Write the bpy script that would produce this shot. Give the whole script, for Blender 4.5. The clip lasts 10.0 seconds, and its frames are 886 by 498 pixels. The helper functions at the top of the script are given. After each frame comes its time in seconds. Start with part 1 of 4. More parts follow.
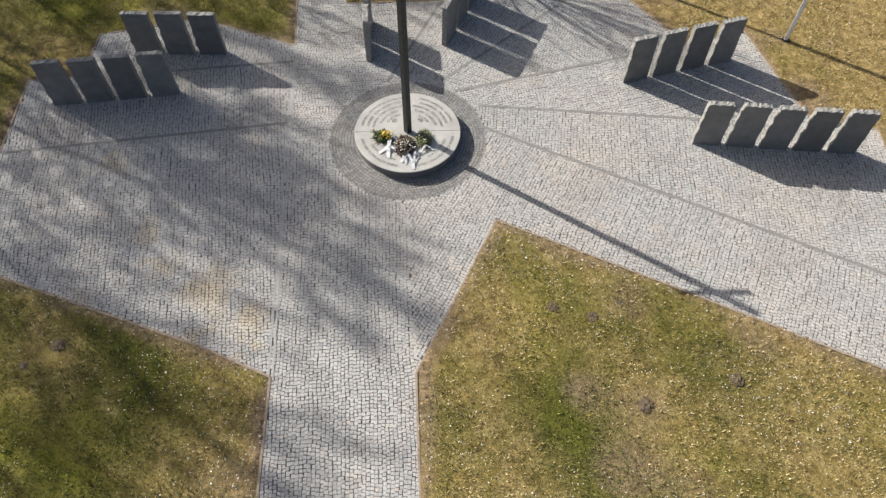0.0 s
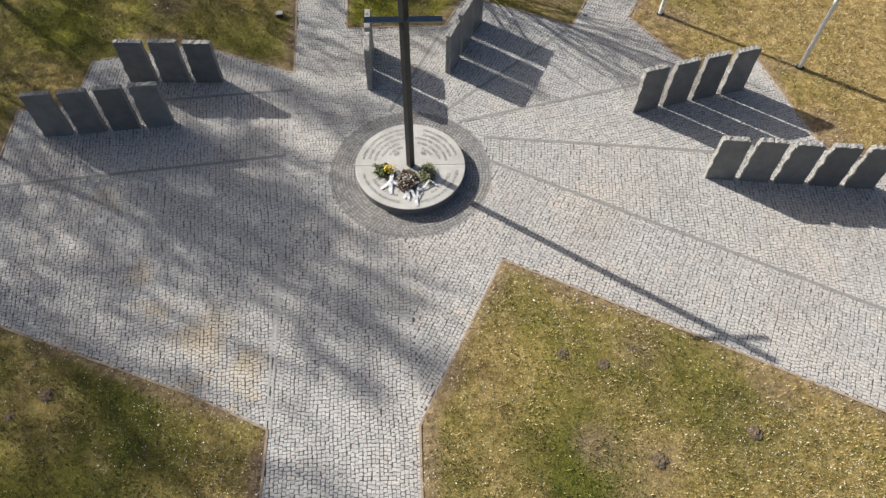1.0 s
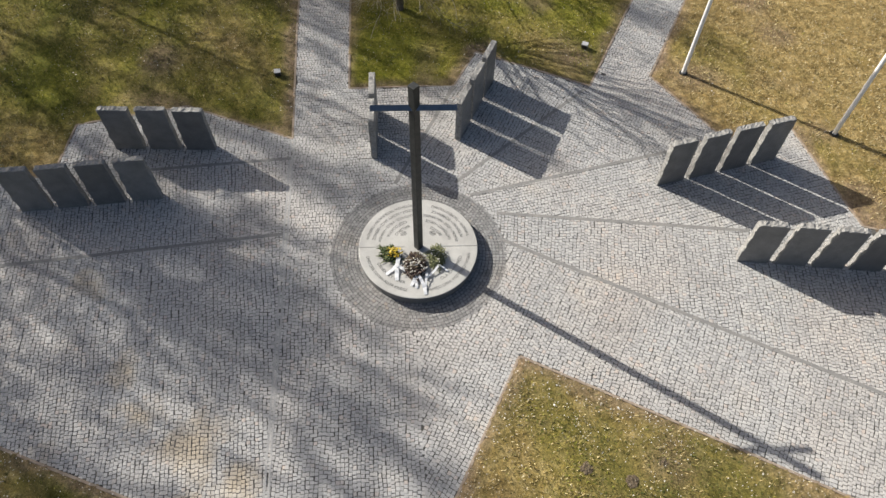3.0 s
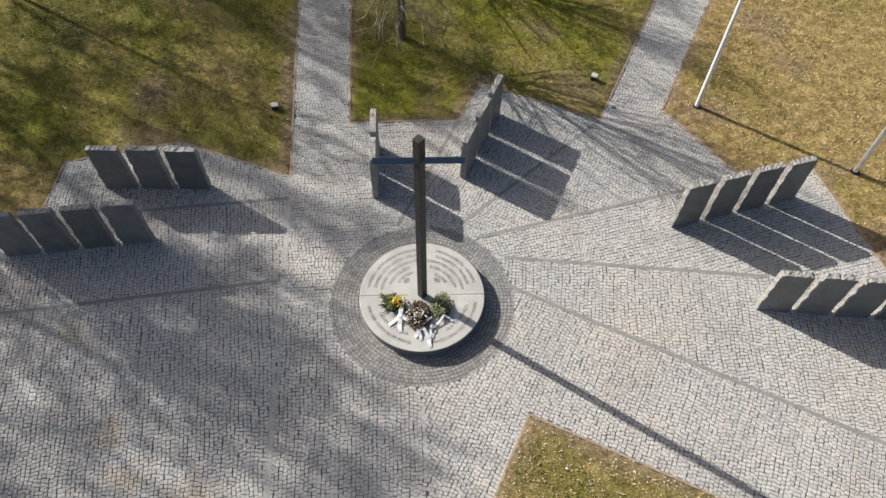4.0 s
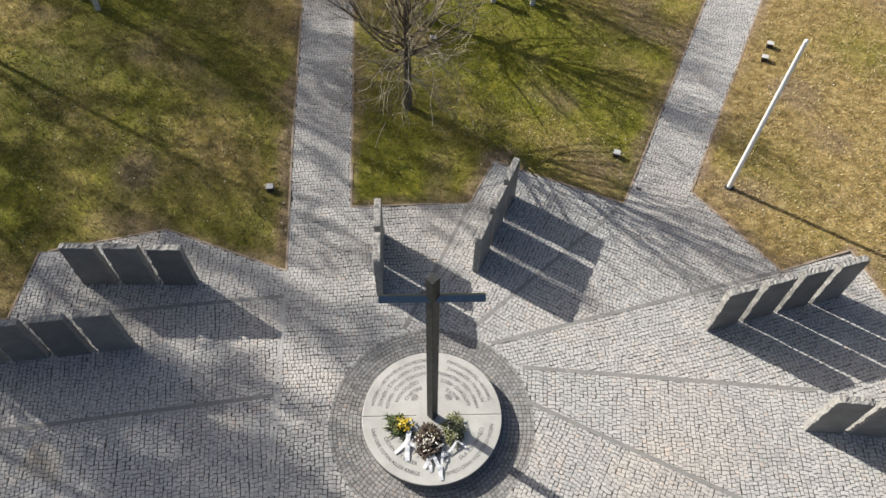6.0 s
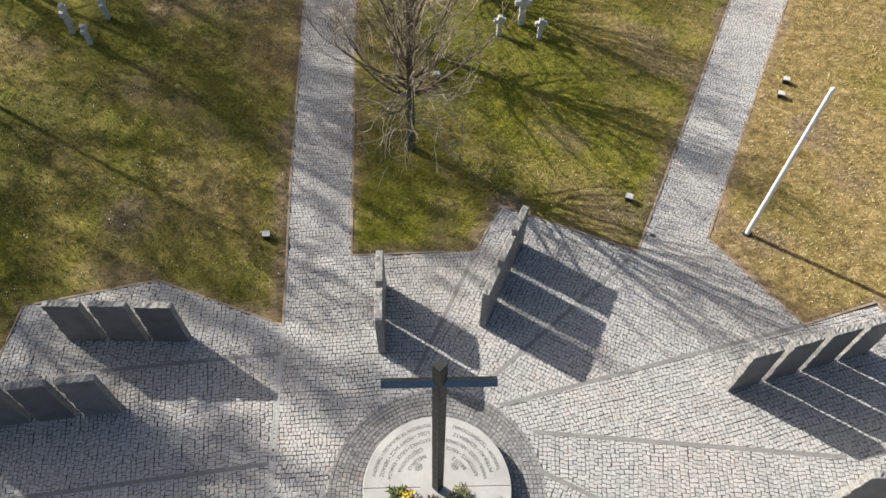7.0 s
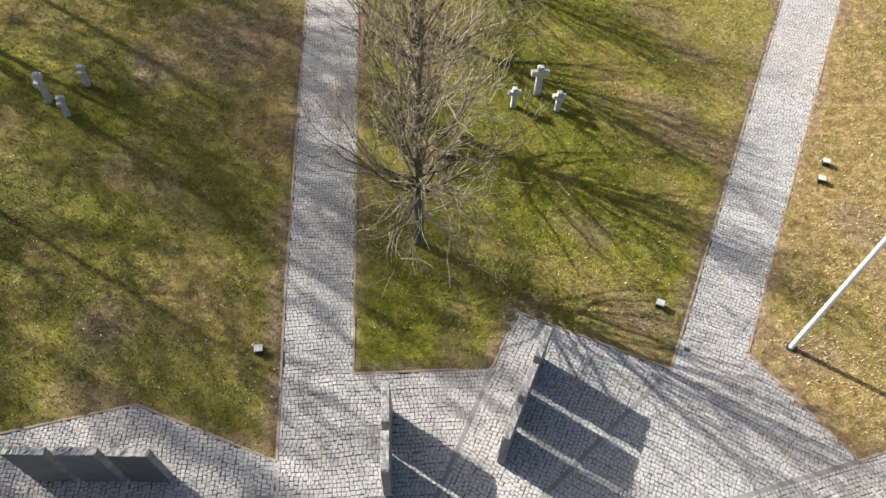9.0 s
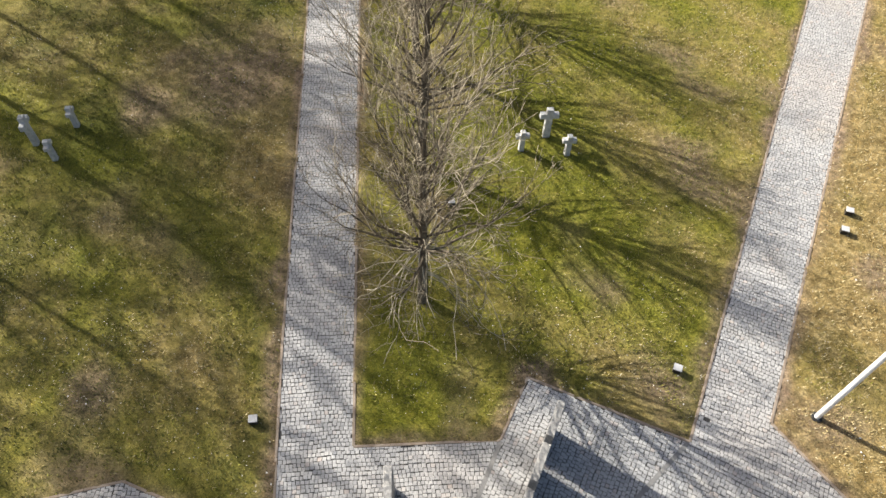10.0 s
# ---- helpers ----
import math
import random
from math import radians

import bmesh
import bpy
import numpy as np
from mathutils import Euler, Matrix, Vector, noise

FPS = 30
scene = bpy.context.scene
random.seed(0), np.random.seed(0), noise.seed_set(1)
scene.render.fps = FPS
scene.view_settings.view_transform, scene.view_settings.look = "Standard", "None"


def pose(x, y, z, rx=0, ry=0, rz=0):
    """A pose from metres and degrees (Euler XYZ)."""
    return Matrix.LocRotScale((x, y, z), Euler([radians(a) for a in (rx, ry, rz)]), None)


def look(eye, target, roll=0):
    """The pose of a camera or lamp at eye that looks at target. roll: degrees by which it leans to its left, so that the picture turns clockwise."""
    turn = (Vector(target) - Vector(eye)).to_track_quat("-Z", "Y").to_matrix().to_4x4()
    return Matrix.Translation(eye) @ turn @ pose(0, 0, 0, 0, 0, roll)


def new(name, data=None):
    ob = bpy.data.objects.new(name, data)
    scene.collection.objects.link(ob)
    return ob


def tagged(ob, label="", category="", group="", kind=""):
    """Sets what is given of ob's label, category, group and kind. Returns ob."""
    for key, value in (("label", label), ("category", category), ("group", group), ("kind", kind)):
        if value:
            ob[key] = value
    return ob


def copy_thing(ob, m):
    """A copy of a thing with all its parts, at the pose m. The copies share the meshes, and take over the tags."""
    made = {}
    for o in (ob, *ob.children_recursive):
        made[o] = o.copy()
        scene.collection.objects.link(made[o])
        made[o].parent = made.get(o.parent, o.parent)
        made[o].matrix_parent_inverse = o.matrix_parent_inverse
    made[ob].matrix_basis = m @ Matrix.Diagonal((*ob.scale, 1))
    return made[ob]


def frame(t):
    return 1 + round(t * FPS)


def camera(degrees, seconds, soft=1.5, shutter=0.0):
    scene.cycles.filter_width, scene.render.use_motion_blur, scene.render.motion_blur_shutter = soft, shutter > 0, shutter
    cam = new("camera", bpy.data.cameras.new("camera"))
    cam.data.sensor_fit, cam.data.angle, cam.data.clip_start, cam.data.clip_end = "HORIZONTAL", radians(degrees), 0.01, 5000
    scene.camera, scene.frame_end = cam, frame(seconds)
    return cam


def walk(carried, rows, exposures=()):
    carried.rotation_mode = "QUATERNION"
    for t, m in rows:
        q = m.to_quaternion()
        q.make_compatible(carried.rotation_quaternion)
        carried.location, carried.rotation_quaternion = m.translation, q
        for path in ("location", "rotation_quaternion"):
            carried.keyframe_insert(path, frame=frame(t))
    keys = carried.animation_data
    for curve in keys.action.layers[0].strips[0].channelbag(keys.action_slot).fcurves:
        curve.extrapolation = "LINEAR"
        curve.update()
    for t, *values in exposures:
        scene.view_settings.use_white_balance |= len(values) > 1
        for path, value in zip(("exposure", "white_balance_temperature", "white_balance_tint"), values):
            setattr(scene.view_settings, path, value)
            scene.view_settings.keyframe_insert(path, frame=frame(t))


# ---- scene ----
cam = camera(63.5, 10.0)
PATH = [
    (0, (1.227, -15.339, 17.439), (1.265, -14.250, 15.762), 0.60),
    (0.5, (1.173, -14.653, 17.423), (1.212, -13.563, 15.746), 0.67),
    (1, (1.118, -13.931, 17.406), (1.158, -12.841, 15.730), 0.72),
    (1.5, (1.019, -13.207, 17.388), (1.062, -12.116, 15.713), 0.90),
    (2, (0.912, -12.495, 17.367), (0.959, -11.400, 15.693), 1.12),
    (2.5, (0.863, -11.764, 17.318), (0.910, -10.665, 15.648), 1.18),
    (4, (0.720, -9.493, 17.093), (0.768, -8.378, 15.434), 1.21),
    (4.5, (0.641, -8.717, 17.021), (0.692, -7.596, 15.365), 1.30),
    (5, (0.578, -7.900, 16.971), (0.630, -6.774, 15.319), 1.38),
    (5.5, (0.528, -7.087, 16.919), (0.579, -5.954, 15.271), 1.40),
    (7, (0.403, -4.800, 16.684), (0.452, -3.634, 15.060), 1.21),
    (7.5, (0.367, -3.976, 16.655), (0.414, -2.804, 15.035), 1.20),
    (8, (0.266, -3.024, 16.698), (0.317, -1.856, 15.076), 1.48),
    (8.5, (0.136, -2.054, 16.740), (0.194, -0.890, 15.114), 1.82),
    (9, (0.053, -1.129, 16.765), (0.114, 0.036, 15.141), 1.98),
    (9.5, (-0.001, -0.208, 16.799), (0.060, 0.958, 15.175), 2.02),
    (10, (-0.045, 0.742, 16.829), (0.016, 1.910, 15.206), 2.10),
]
walk(cam, [(t, look(eye, target, roll)) for t, eye, target, roll in PATH],
     exposures=((0, 0.76, 6550, 8), (4.5, 0.74, 6550, 8), (7.5, 0.97, 6550, 8), (10, 1.19, 6550, 8)))

from mathutils import geometry

# ---------------------------------------------------------------- light
SUN_TO = Vector((-0.823, 0.567, 0.557)).normalized()
world = bpy.data.worlds.new("sky")
scene.world = world
world.use_nodes = True
wn = world.node_tree.nodes
sky = wn.new("ShaderNodeTexSky")
sky.sky_type = "NISHITA"
sky.sun_disc = False
sky.sun_elevation = math.asin(SUN_TO.z)
sky.sun_rotation = math.atan2(SUN_TO.x, SUN_TO.y)
sky.air_density, sky.dust_density, sky.ozone_density = 0.8, 4.0, 0.6
wn["Background"].inputs["Strength"].default_value = 0.07
world.node_tree.links.new(sky.outputs["Color"], wn["Background"].inputs["Color"])
sun = new("sun", bpy.data.lights.new("sun", "SUN"))
sun.data.energy = 4.75
sun.data.angle = radians(0.55)
sun.data.color = (1.0, 0.945, 0.865)
sun.matrix_world = look(SUN_TO * 60, (0, 0, 0))


# ---------------------------------------------------------------- materials
def material(name, rough=0.8, metal=0.0, spec=0.3):
    m = bpy.data.materials.new(name)
    m.use_nodes = True
    t = m.node_tree
    b = t.nodes["Principled BSDF"]
    b.inputs["Roughness"].default_value = rough
    b.inputs["Metallic"].default_value = metal
    b.inputs["Specular IOR Level"].default_value = spec
    return m, t, b


def coords(t):
    return t.nodes.new("ShaderNodeNewGeometry").outputs["Position"]


def noise_tex(t, scale, detail=4, rough=0.55, vec=None, distortion=0.0):
    n = t.nodes.new("ShaderNodeTexNoise")
    n.inputs["Scale"].default_value = scale
    n.inputs["Detail"].default_value = detail
    n.inputs["Roughness"].default_value = rough
    n.inputs["Distortion"].default_value = distortion
    t.links.new(vec if vec else coords(t), n.inputs["Vector"])
    return n.outputs["Fac"]


def ramp(t, fac, stops):
    r = t.nodes.new("ShaderNodeValToRGB")
    e = r.color_ramp.elements
    while len(e) < len(stops):
        e.new(0.5)
    for el, (p, c) in zip(e, stops):
        el.position = p
        el.color = (*c, 1) if len(c) == 3 else c
    t.links.new(fac, r.inputs["Fac"])
    return r.outputs["Color"]


def mix(t, a, b, fac, kind="MIX"):
    m = t.nodes.new("ShaderNodeMix")
    m.data_type = "RGBA"
    m.blend_type = kind
    for value, sock in ((fac, m.inputs[0]), (a, m.inputs[6]), (b, m.inputs[7])):
        if hasattr(value, "is_linked"):
            t.links.new(value, sock)
        elif isinstance(value, tuple):
            sock.default_value = (*value, 1)
        else:
            sock.default_value = value
    return m.outputs[2]


def grey(v):
    return (v, v, v)


def bump(t, b, height, strength=0.3, dist=0.01):
    n = t.nodes.new("ShaderNodeBump")
    n.inputs["Strength"].default_value = strength
    n.inputs["Distance"].default_value = dist
    t.links.new(height, n.inputs["Height"])
    t.links.new(n.outputs["Normal"], b.inputs["Normal"])


def random_island(t):
    return t.nodes.new("ShaderNodeNewGeometry").outputs["Random Per Island"]


def random_object(t):
    return t.nodes.new("ShaderNodeObjectInfo").outputs["Random"]


def near_spot(t, x, y, inner, outer):
    """1 within inner metres of a place on the ground, 0 past outer, with a ragged rim."""
    sub = t.nodes.new("ShaderNodeVectorMath")
    sub.operation = "DISTANCE"
    t.links.new(coords(t), sub.inputs[0])
    sub.inputs[1].default_value = (x, y, 0)
    add = t.nodes.new("ShaderNodeMath")
    add.operation = "MULTIPLY_ADD"
    t.links.new(noise_tex(t, 1.6, 5), add.inputs[0])
    add.inputs[1].default_value = 2.2
    t.links.new(sub.outputs["Value"], add.inputs[2])
    mr = t.nodes.new("ShaderNodeMapRange")
    t.links.new(add.outputs[0], mr.inputs["Value"])
    mr.inputs["From Min"].default_value = outer + 1.1
    mr.inputs["From Max"].default_value = inner + 1.1
    return mr.outputs["Result"]


def sett_material(name, dark, mid, light, pink, per_object=False):
    m, t, b = material(name, 0.78, 0, 0.35)
    rnd = random_object(t) if per_object else random_island(t)
    tone = ramp(t, rnd, [(0.0, dark), (0.35, mid), (0.8, light), (0.93, light), (1.0, pink)])
    stain = ramp(t, noise_tex(t, 0.55, 5, 0.6), [(0.3, grey(0.84)), (0.55, grey(1.0)), (0.75, (1.05, 1.0, 0.93))])
    tone = mix(t, tone, stain, 1.0, "MULTIPLY")
    warm = ramp(t, noise_tex(t, 0.23, 3), [(0.45, grey(1)), (0.7, (1.05, 1.0, 0.96))])
    tone = mix(t, tone, warm, 1.0, "MULTIPLY")
    grain = ramp(t, noise_tex(t, 55, 5, 0.7), [(0.3, grey(0.78)), (0.7, grey(1.16))])
    tone = mix(t, tone, grain, 1.0, "MULTIPLY")
    sand = (0.47, 0.405, 0.315)
    for x, y, i, o in ((-4.95, -5.2, 0.15, 1.0), (-6.9, -3.2, -0.2, 0.6), (-8.6, -0.6, -0.1, 0.6), (-3.75, -6.2, 0.0, 0.75), (-6.4, -4.4, -0.1, 0.6), (-3.9, -7.25, -0.1, 0.55), (-5.2, -6.75, -0.2, 0.45), (-8.4, -5.55, -0.3, 0.4)):
        tone = mix(t, tone, sand, near_spot(t, x, y, i, o))
    t.links.new(tone, b.inputs["Base Color"])
    bump(t, b, noise_tex(t, 40, 4), 0.3, 0.004)
    return m


M_SETT = sett_material("granite_sett", grey(0.36), (0.42, 0.417, 0.412), (0.465, 0.462, 0.455), (0.475, 0.425, 0.392))
M_SETT_ONE = sett_material("granite_sett_single", grey(0.36), (0.42, 0.417, 0.412), (0.465, 0.462, 0.455), (0.475, 0.425, 0.392), True)
M_SETT_DARK = sett_material("dark_basalt_sett", grey(0.19), grey(0.235), grey(0.28), (0.29, 0.26, 0.235))

M_JOINT, _t, _b = material("joint_sand", 0.95, 0, 0.1)
_t.links.new(ramp(_t, noise_tex(_t, 3.0, 5), [(0.3, (0.06, 0.058, 0.055)), (0.7, (0.13, 0.125, 0.116))]), _b.inputs["Base Color"])

M_JOINT_DARK, _t, _b = material("dark_joint_sand", 0.95, 0, 0.1)
_t.links.new(ramp(_t, noise_tex(_t, 3.0, 5), [(0.3, grey(0.06)), (0.7, grey(0.12))]), _b.inputs["Base Color"])

def band_material(name, lo, hi):
    m, t, b = material(name, 0.85, 0, 0.25)
    c = ramp(t, noise_tex(t, 4, 6, 0.65), [(0.3, lo), (0.7, hi)])
    c = mix(t, c, ramp(t, noise_tex(t, 60, 4, 0.7), [(0.3, grey(0.8)), (0.7, grey(1.15))]), 1.0, "MULTIPLY")
    t.links.new(c, b.inputs["Base Color"])
    return m


M_BAND = band_material("grey_band_concrete", grey(0.19), (0.265, 0.257, 0.243))
M_BAND_PALE = band_material("pale_band_concrete", grey(0.32), (0.42, 0.415, 0.4))

M_KERB, _t, _b = material("kerb_concrete", 0.9, 0, 0.2)
_c = ramp(_t, noise_tex(_t, 5, 5), [(0.3, (0.23, 0.175, 0.13)), (0.7, (0.35, 0.295, 0.24))])
_t.links.new(_c, _b.inputs["Base Color"])
bump(_t, _b, noise_tex(_t, 30, 4), 0.4, 0.005)

# lawn: moss green, dry straw and bare earth, driven by what grows where
M_LAWN, _t, _b = material("lawn_soil", 0.95, 0, 0.1)
_att = _t.nodes.new("ShaderNodeAttribute")
_att.attribute_name = "ground_kind"
_sep = _t.nodes.new("ShaderNodeSeparateColor")
_t.links.new(_att.outputs["Color"], _sep.inputs["Color"])
_green = ramp(_t, noise_tex(_t, 1.7, 6, 0.65), [(0.28, (0.036, 0.045, 0.011)), (0.5, (0.076, 0.083, 0.017)), (0.72, (0.132, 0.126, 0.03))])
_dry = ramp(_t, noise_tex(_t, 2.6, 6, 0.65), [(0.28, (0.13, 0.09, 0.036)), (0.5, (0.285, 0.21, 0.087)), (0.72, (0.47, 0.365, 0.18))])
_soil = ramp(_t, noise_tex(_t, 4, 5), [(0.3, (0.13, 0.092, 0.06)), (0.7, (0.32, 0.24, 0.165))])
_moss = ramp(_t, noise_tex(_t, 2.1, 6, 0.65), [(0.28, (0.1, 0.11, 0.013)), (0.5, (0.19, 0.19, 0.024)), (0.72, (0.295, 0.27, 0.045))])
_green = mix(_t, _green, _moss, _sep.outputs["Blue"])
_c = mix(_t, _green, _dry, _sep.outputs["Red"])
_c = mix(_t, _c, _soil, _sep.outputs["Green"])
_fine = ramp(_t, noise_tex(_t, 26, 6, 0.75), [(0.3, grey(0.3)), (0.7, grey(1.5))])
_c = mix(_t, _c, ramp(_t, noise_tex(_t, 7, 5, 0.7), [(0.32, (0.6, 0.62, 0.6)), (0.5, grey(1)), (0.68, (1.3, 1.22, 1.1))]), 1.0, "MULTIPLY")
_c = mix(_t, _c, _fine, 1.0, "MULTIPLY")
_t.links.new(_c, _b.inputs["Base Color"])
bump(_t, _b, noise_tex(_t, 18, 6, 0.7), 0.8, 0.03)


def blade_material(name, stops):
    m, t, b = material(name, 0.75, 0, 0.25)
    t.links.new(ramp(t, random_island(t), stops), b.inputs["Base Color"])
    return m


M_BLADE_GREEN = blade_material("green_grass_blades", [(0, (0.045, 0.06, 0.013)), (0.5, (0.095, 0.102, 0.021)), (0.85, (0.165, 0.155, 0.045)), (1, (0.29, 0.25, 0.12))])
M_BLADE_MOSS = blade_material("bright_moss_blades", [(0, (0.105, 0.118, 0.014)), (0.5, (0.205, 0.208, 0.027)), (0.85, (0.305, 0.285, 0.055)), (1, (0.4, 0.35, 0.14))])
M_BLADE_DRY = blade_material("dry_grass_blades", [(0, (0.165, 0.125, 0.05)), (0.5, (0.34, 0.265, 0.115)), (0.85, (0.5, 0.41, 0.215)), (1, (0.65, 0.57, 0.36))])
M_SPECK = blade_material("pale_litter", [(0, (0.32, 0.28, 0.21)), (0.5, (0.6, 0.575, 0.51)), (1, (0.82, 0.82, 0.8))])

M_SLAB, _t, _b = material("grey_granite_face", 0.55, 0, 0.4)
_c = ramp(_t, noise_tex(_t, 3.2, 5, 0.6), [(0.3, (0.14, 0.14, 0.14)), (0.7, (0.205, 0.204, 0.201))])
_c = mix(_t, _c, ramp(_t, noise_tex(_t, 130, 3, 0.7), [(0.35, grey(0.7)), (0.65, grey(1.25))]), 1.0, "MULTIPLY")
_c = mix(_t, _c, ramp(_t, random_object(_t), [(0, grey(0.82)), (1, grey(1.2))]), 1.0, "MULTIPLY")
_t.links.new(_c, _b.inputs["Base Color"])
bump(_t, _b, noise_tex(_t, 20, 4), 0.12, 0.004)

M_HEWN, _t, _b = material("rough_hewn_granite_edge", 0.9, 0, 0.25)
_c = ramp(_t, noise_tex(_t, 14, 6, 0.7), [(0.3, (0.165, 0.162, 0.156)), (0.55, (0.28, 0.275, 0.265)), (0.75, (0.39, 0.383, 0.368))])
_t.links.new(_c, _b.inputs["Base Color"])
bump(_t, _b, noise_tex(_t, 16, 5, 0.6), 0.6, 0.015)

M_DISC, _t, _b = material("pale_polished_granite", 0.45, 0, 0.4)
_c = ramp(_t, noise_tex(_t, 2.0, 5, 0.6), [(0.3, (0.36, 0.355, 0.34)), (0.7, (0.47, 0.465, 0.445))])
_c = mix(_t, _c, ramp(_t, noise_tex(_t, 150, 3, 0.7), [(0.35, grey(0.86)), (0.65, grey(1.1))]), 1.0, "MULTIPLY")
_t.links.new(_c, _b.inputs["Base Color"])

M_INK, _t, _b = material("engraved_dark_letters", 0.8, 0, 0.2)
_t.links.new(ramp(_t, noise_tex(_t, 30, 3), [(0.3, grey(0.06)), (0.7, grey(0.13))]), _b.inputs["Base Color"])

M_STEEL, _t, _b = material("dark_painted_steel", 0.5, 0.1, 0.35)
_t.links.new(ramp(_t, noise_tex(_t, 6, 4), [(0.3, (0.026, 0.028, 0.028)), (0.7, (0.042, 0.044, 0.044))]), _b.inputs["Base Color"])
_t.links.new(ramp(_t, noise_tex(_t, 9, 5), [(0.3, grey(0.45)), (0.7, grey(0.65))]), _b.inputs["Roughness"])

# Blue reflection of the sky put into the arms' tint and metalness.
M_ARM, _t, _b = material("sky_tinted_arm_steel", 0.3, 1.0, 0.5)
_t.links.new(ramp(_t, noise_tex(_t, 8, 4), [(0.3, (0.17, 0.2, 0.23)), (0.7, (0.22, 0.25, 0.28))]), _b.inputs["Base Color"])

M_WHITE, _t, _b = material("white_pole_paint", 0.4, 0, 0.5)
_t.links.new(ramp(_t, noise_tex(_t, 5, 4), [(0.3, grey(0.7)), (0.7, grey(0.82))]), _b.inputs["Base Color"])

M_LID, _t, _b = material("pale_lid_metal", 0.5, 0, 0.4)
_t.links.new(ramp(_t, noise_tex(_t, 9, 4), [(0.3, grey(0.42)), (0.7, grey(0.56))]), _b.inputs["Base Color"])

M_BLACK, _t, _b = material("black_metal", 0.5, 0.2, 0.4)
_t.links.new(ramp(_t, noise_tex(_t, 12, 3), [(0.3, grey(0.02)), (0.7, grey(0.045))]), _b.inputs["Base Color"])

M_STONE, _t, _b = material("weathered_cross_stone", 0.9, 0, 0.2)
_c = ramp(_t, noise_tex(_t, 9, 6, 0.65), [(0.3, (0.38, 0.375, 0.36)), (0.55, (0.56, 0.555, 0.54)), (0.75, (0.68, 0.68, 0.66))])
_t.links.new(_c, _b.inputs["Base Color"])
bump(_t, _b, noise_tex(_t, 30, 5), 0.6, 0.01)

M_BARK, _t, _b = material("grey_brown_bark", 0.9, 0, 0.15)
_c = ramp(_t, noise_tex(_t, 7, 6, 0.7), [(0.3, (0.075, 0.06, 0.045)), (0.55, (0.16, 0.135, 0.1)), (0.75, (0.27, 0.235, 0.17))])
_t.links.new(_c, _b.inputs["Base Color"])
bump(_t, _b, noise_tex(_t, 30, 5), 0.8, 0.02)
M_TWIG, _t, _b = material("pale_twig_bark", 0.85, 0, 0.2)
_c = ramp(_t, random_island(_t), [(0, (0.085, 0.068, 0.05)), (0.55, (0.22, 0.185, 0.135)), (1, (0.52, 0.455, 0.34))])
_t.links.new(_c, _b.inputs["Base Color"])

M_LIMB, _t, _b = material("lit_limb_bark", 0.88, 0, 0.15)
_c = ramp(_t, noise_tex(_t, 5, 6, 0.7), [(0.3, (0.055, 0.044, 0.034)), (0.55, (0.125, 0.103, 0.076)), (0.75, (0.26, 0.222, 0.165))])
_t.links.new(_c, _b.inputs["Base Color"])

# Paler copy of the limb bark: sunlit look of low twigs put into colour.
M_PALE, _t, _b = material("lit_pale_twig_bark", 0.85, 0, 0.2)
_c = ramp(_t, noise_tex(_t, 6, 5, 0.7), [(0.3, (0.3, 0.26, 0.19)), (0.7, (0.6, 0.54, 0.42))])
_t.links.new(_c, _b.inputs["Base Color"])

M_EARTH, _t, _b = material("molehill_earth", 0.95, 0, 0.1)
_t.links.new(ramp(_t, noise_tex(_t, 12, 6, 0.7), [(0.3, (0.06, 0.045, 0.03)), (0.7, (0.19, 0.15, 0.105))]), _b.inputs["Base Color"])
bump(_t, _b, noise_tex(_t, 25, 5), 0.9, 0.03)

M_YELLOW = blade_material("yellow_petals", [(0, (0.4, 0.27, 0.02)), (0.6, (0.66, 0.48, 0.045)), (1, (0.76, 0.66, 0.25))])
M_PETAL = blade_material("white_petals", [(0, (0.5, 0.47, 0.42)), (1, (0.8, 0.79, 0.74))])
M_LEAF = blade_material("fir_green_leaves", [(0, (0.02, 0.035, 0.012)), (0.6, (0.05, 0.07, 0.022)), (1, (0.12, 0.13, 0.05))])
M_LEAF_OLIVE = blade_material("olive_leaves", [(0, (0.06, 0.07, 0.03)), (0.6, (0.14, 0.15, 0.07)), (1, (0.27, 0.27, 0.15))])
M_LEAF_DARK = blade_material("dark_heather", [(0, (0.03, 0.02, 0.018)), (0.6, (0.08, 0.05, 0.04)), (1, (0.13, 0.12, 0.07))])
M_RIBBON, _t, _b = material("white_satin_ribbon", 0.45, 0, 0.5)
_t.links.new(ramp(_t, noise_tex(_t, 14, 3), [(0.3, (0.62, 0.64, 0.68)), (0.7, (0.84, 0.84, 0.84))]), _b.inputs["Base Color"])


# ---------------------------------------------------------------- mesh helpers
def mesh_object(name, verts, faces, mat, parent=None, smooth=False):
    me = bpy.data.meshes.new(name)
    if isinstance(verts, np.ndarray) and isinstance(faces, np.ndarray):
        k = faces.shape[1]
        me.vertices.add(len(verts))
        me.vertices.foreach_set("co", verts.astype(np.float32).ravel())
        me.loops.add(faces.size)
        me.loops.foreach_set("vertex_index", faces.astype(np.int32).ravel())
        me.polygons.add(len(faces))
        me.polygons.foreach_set("loop_start", np.arange(0, faces.size, k, dtype=np.int32))
        me.polygons.foreach_set("loop_total", np.full(len(faces), k, dtype=np.int32))
        me.update(calc_edges=True)
        me.validate()
        if not smooth:
            me.shade_flat()
    else:
        me.from_pydata(verts, [], faces)
    me.materials.append(mat)
    ob = new(name, me)
    if parent:
        ob.parent = parent
    return ob


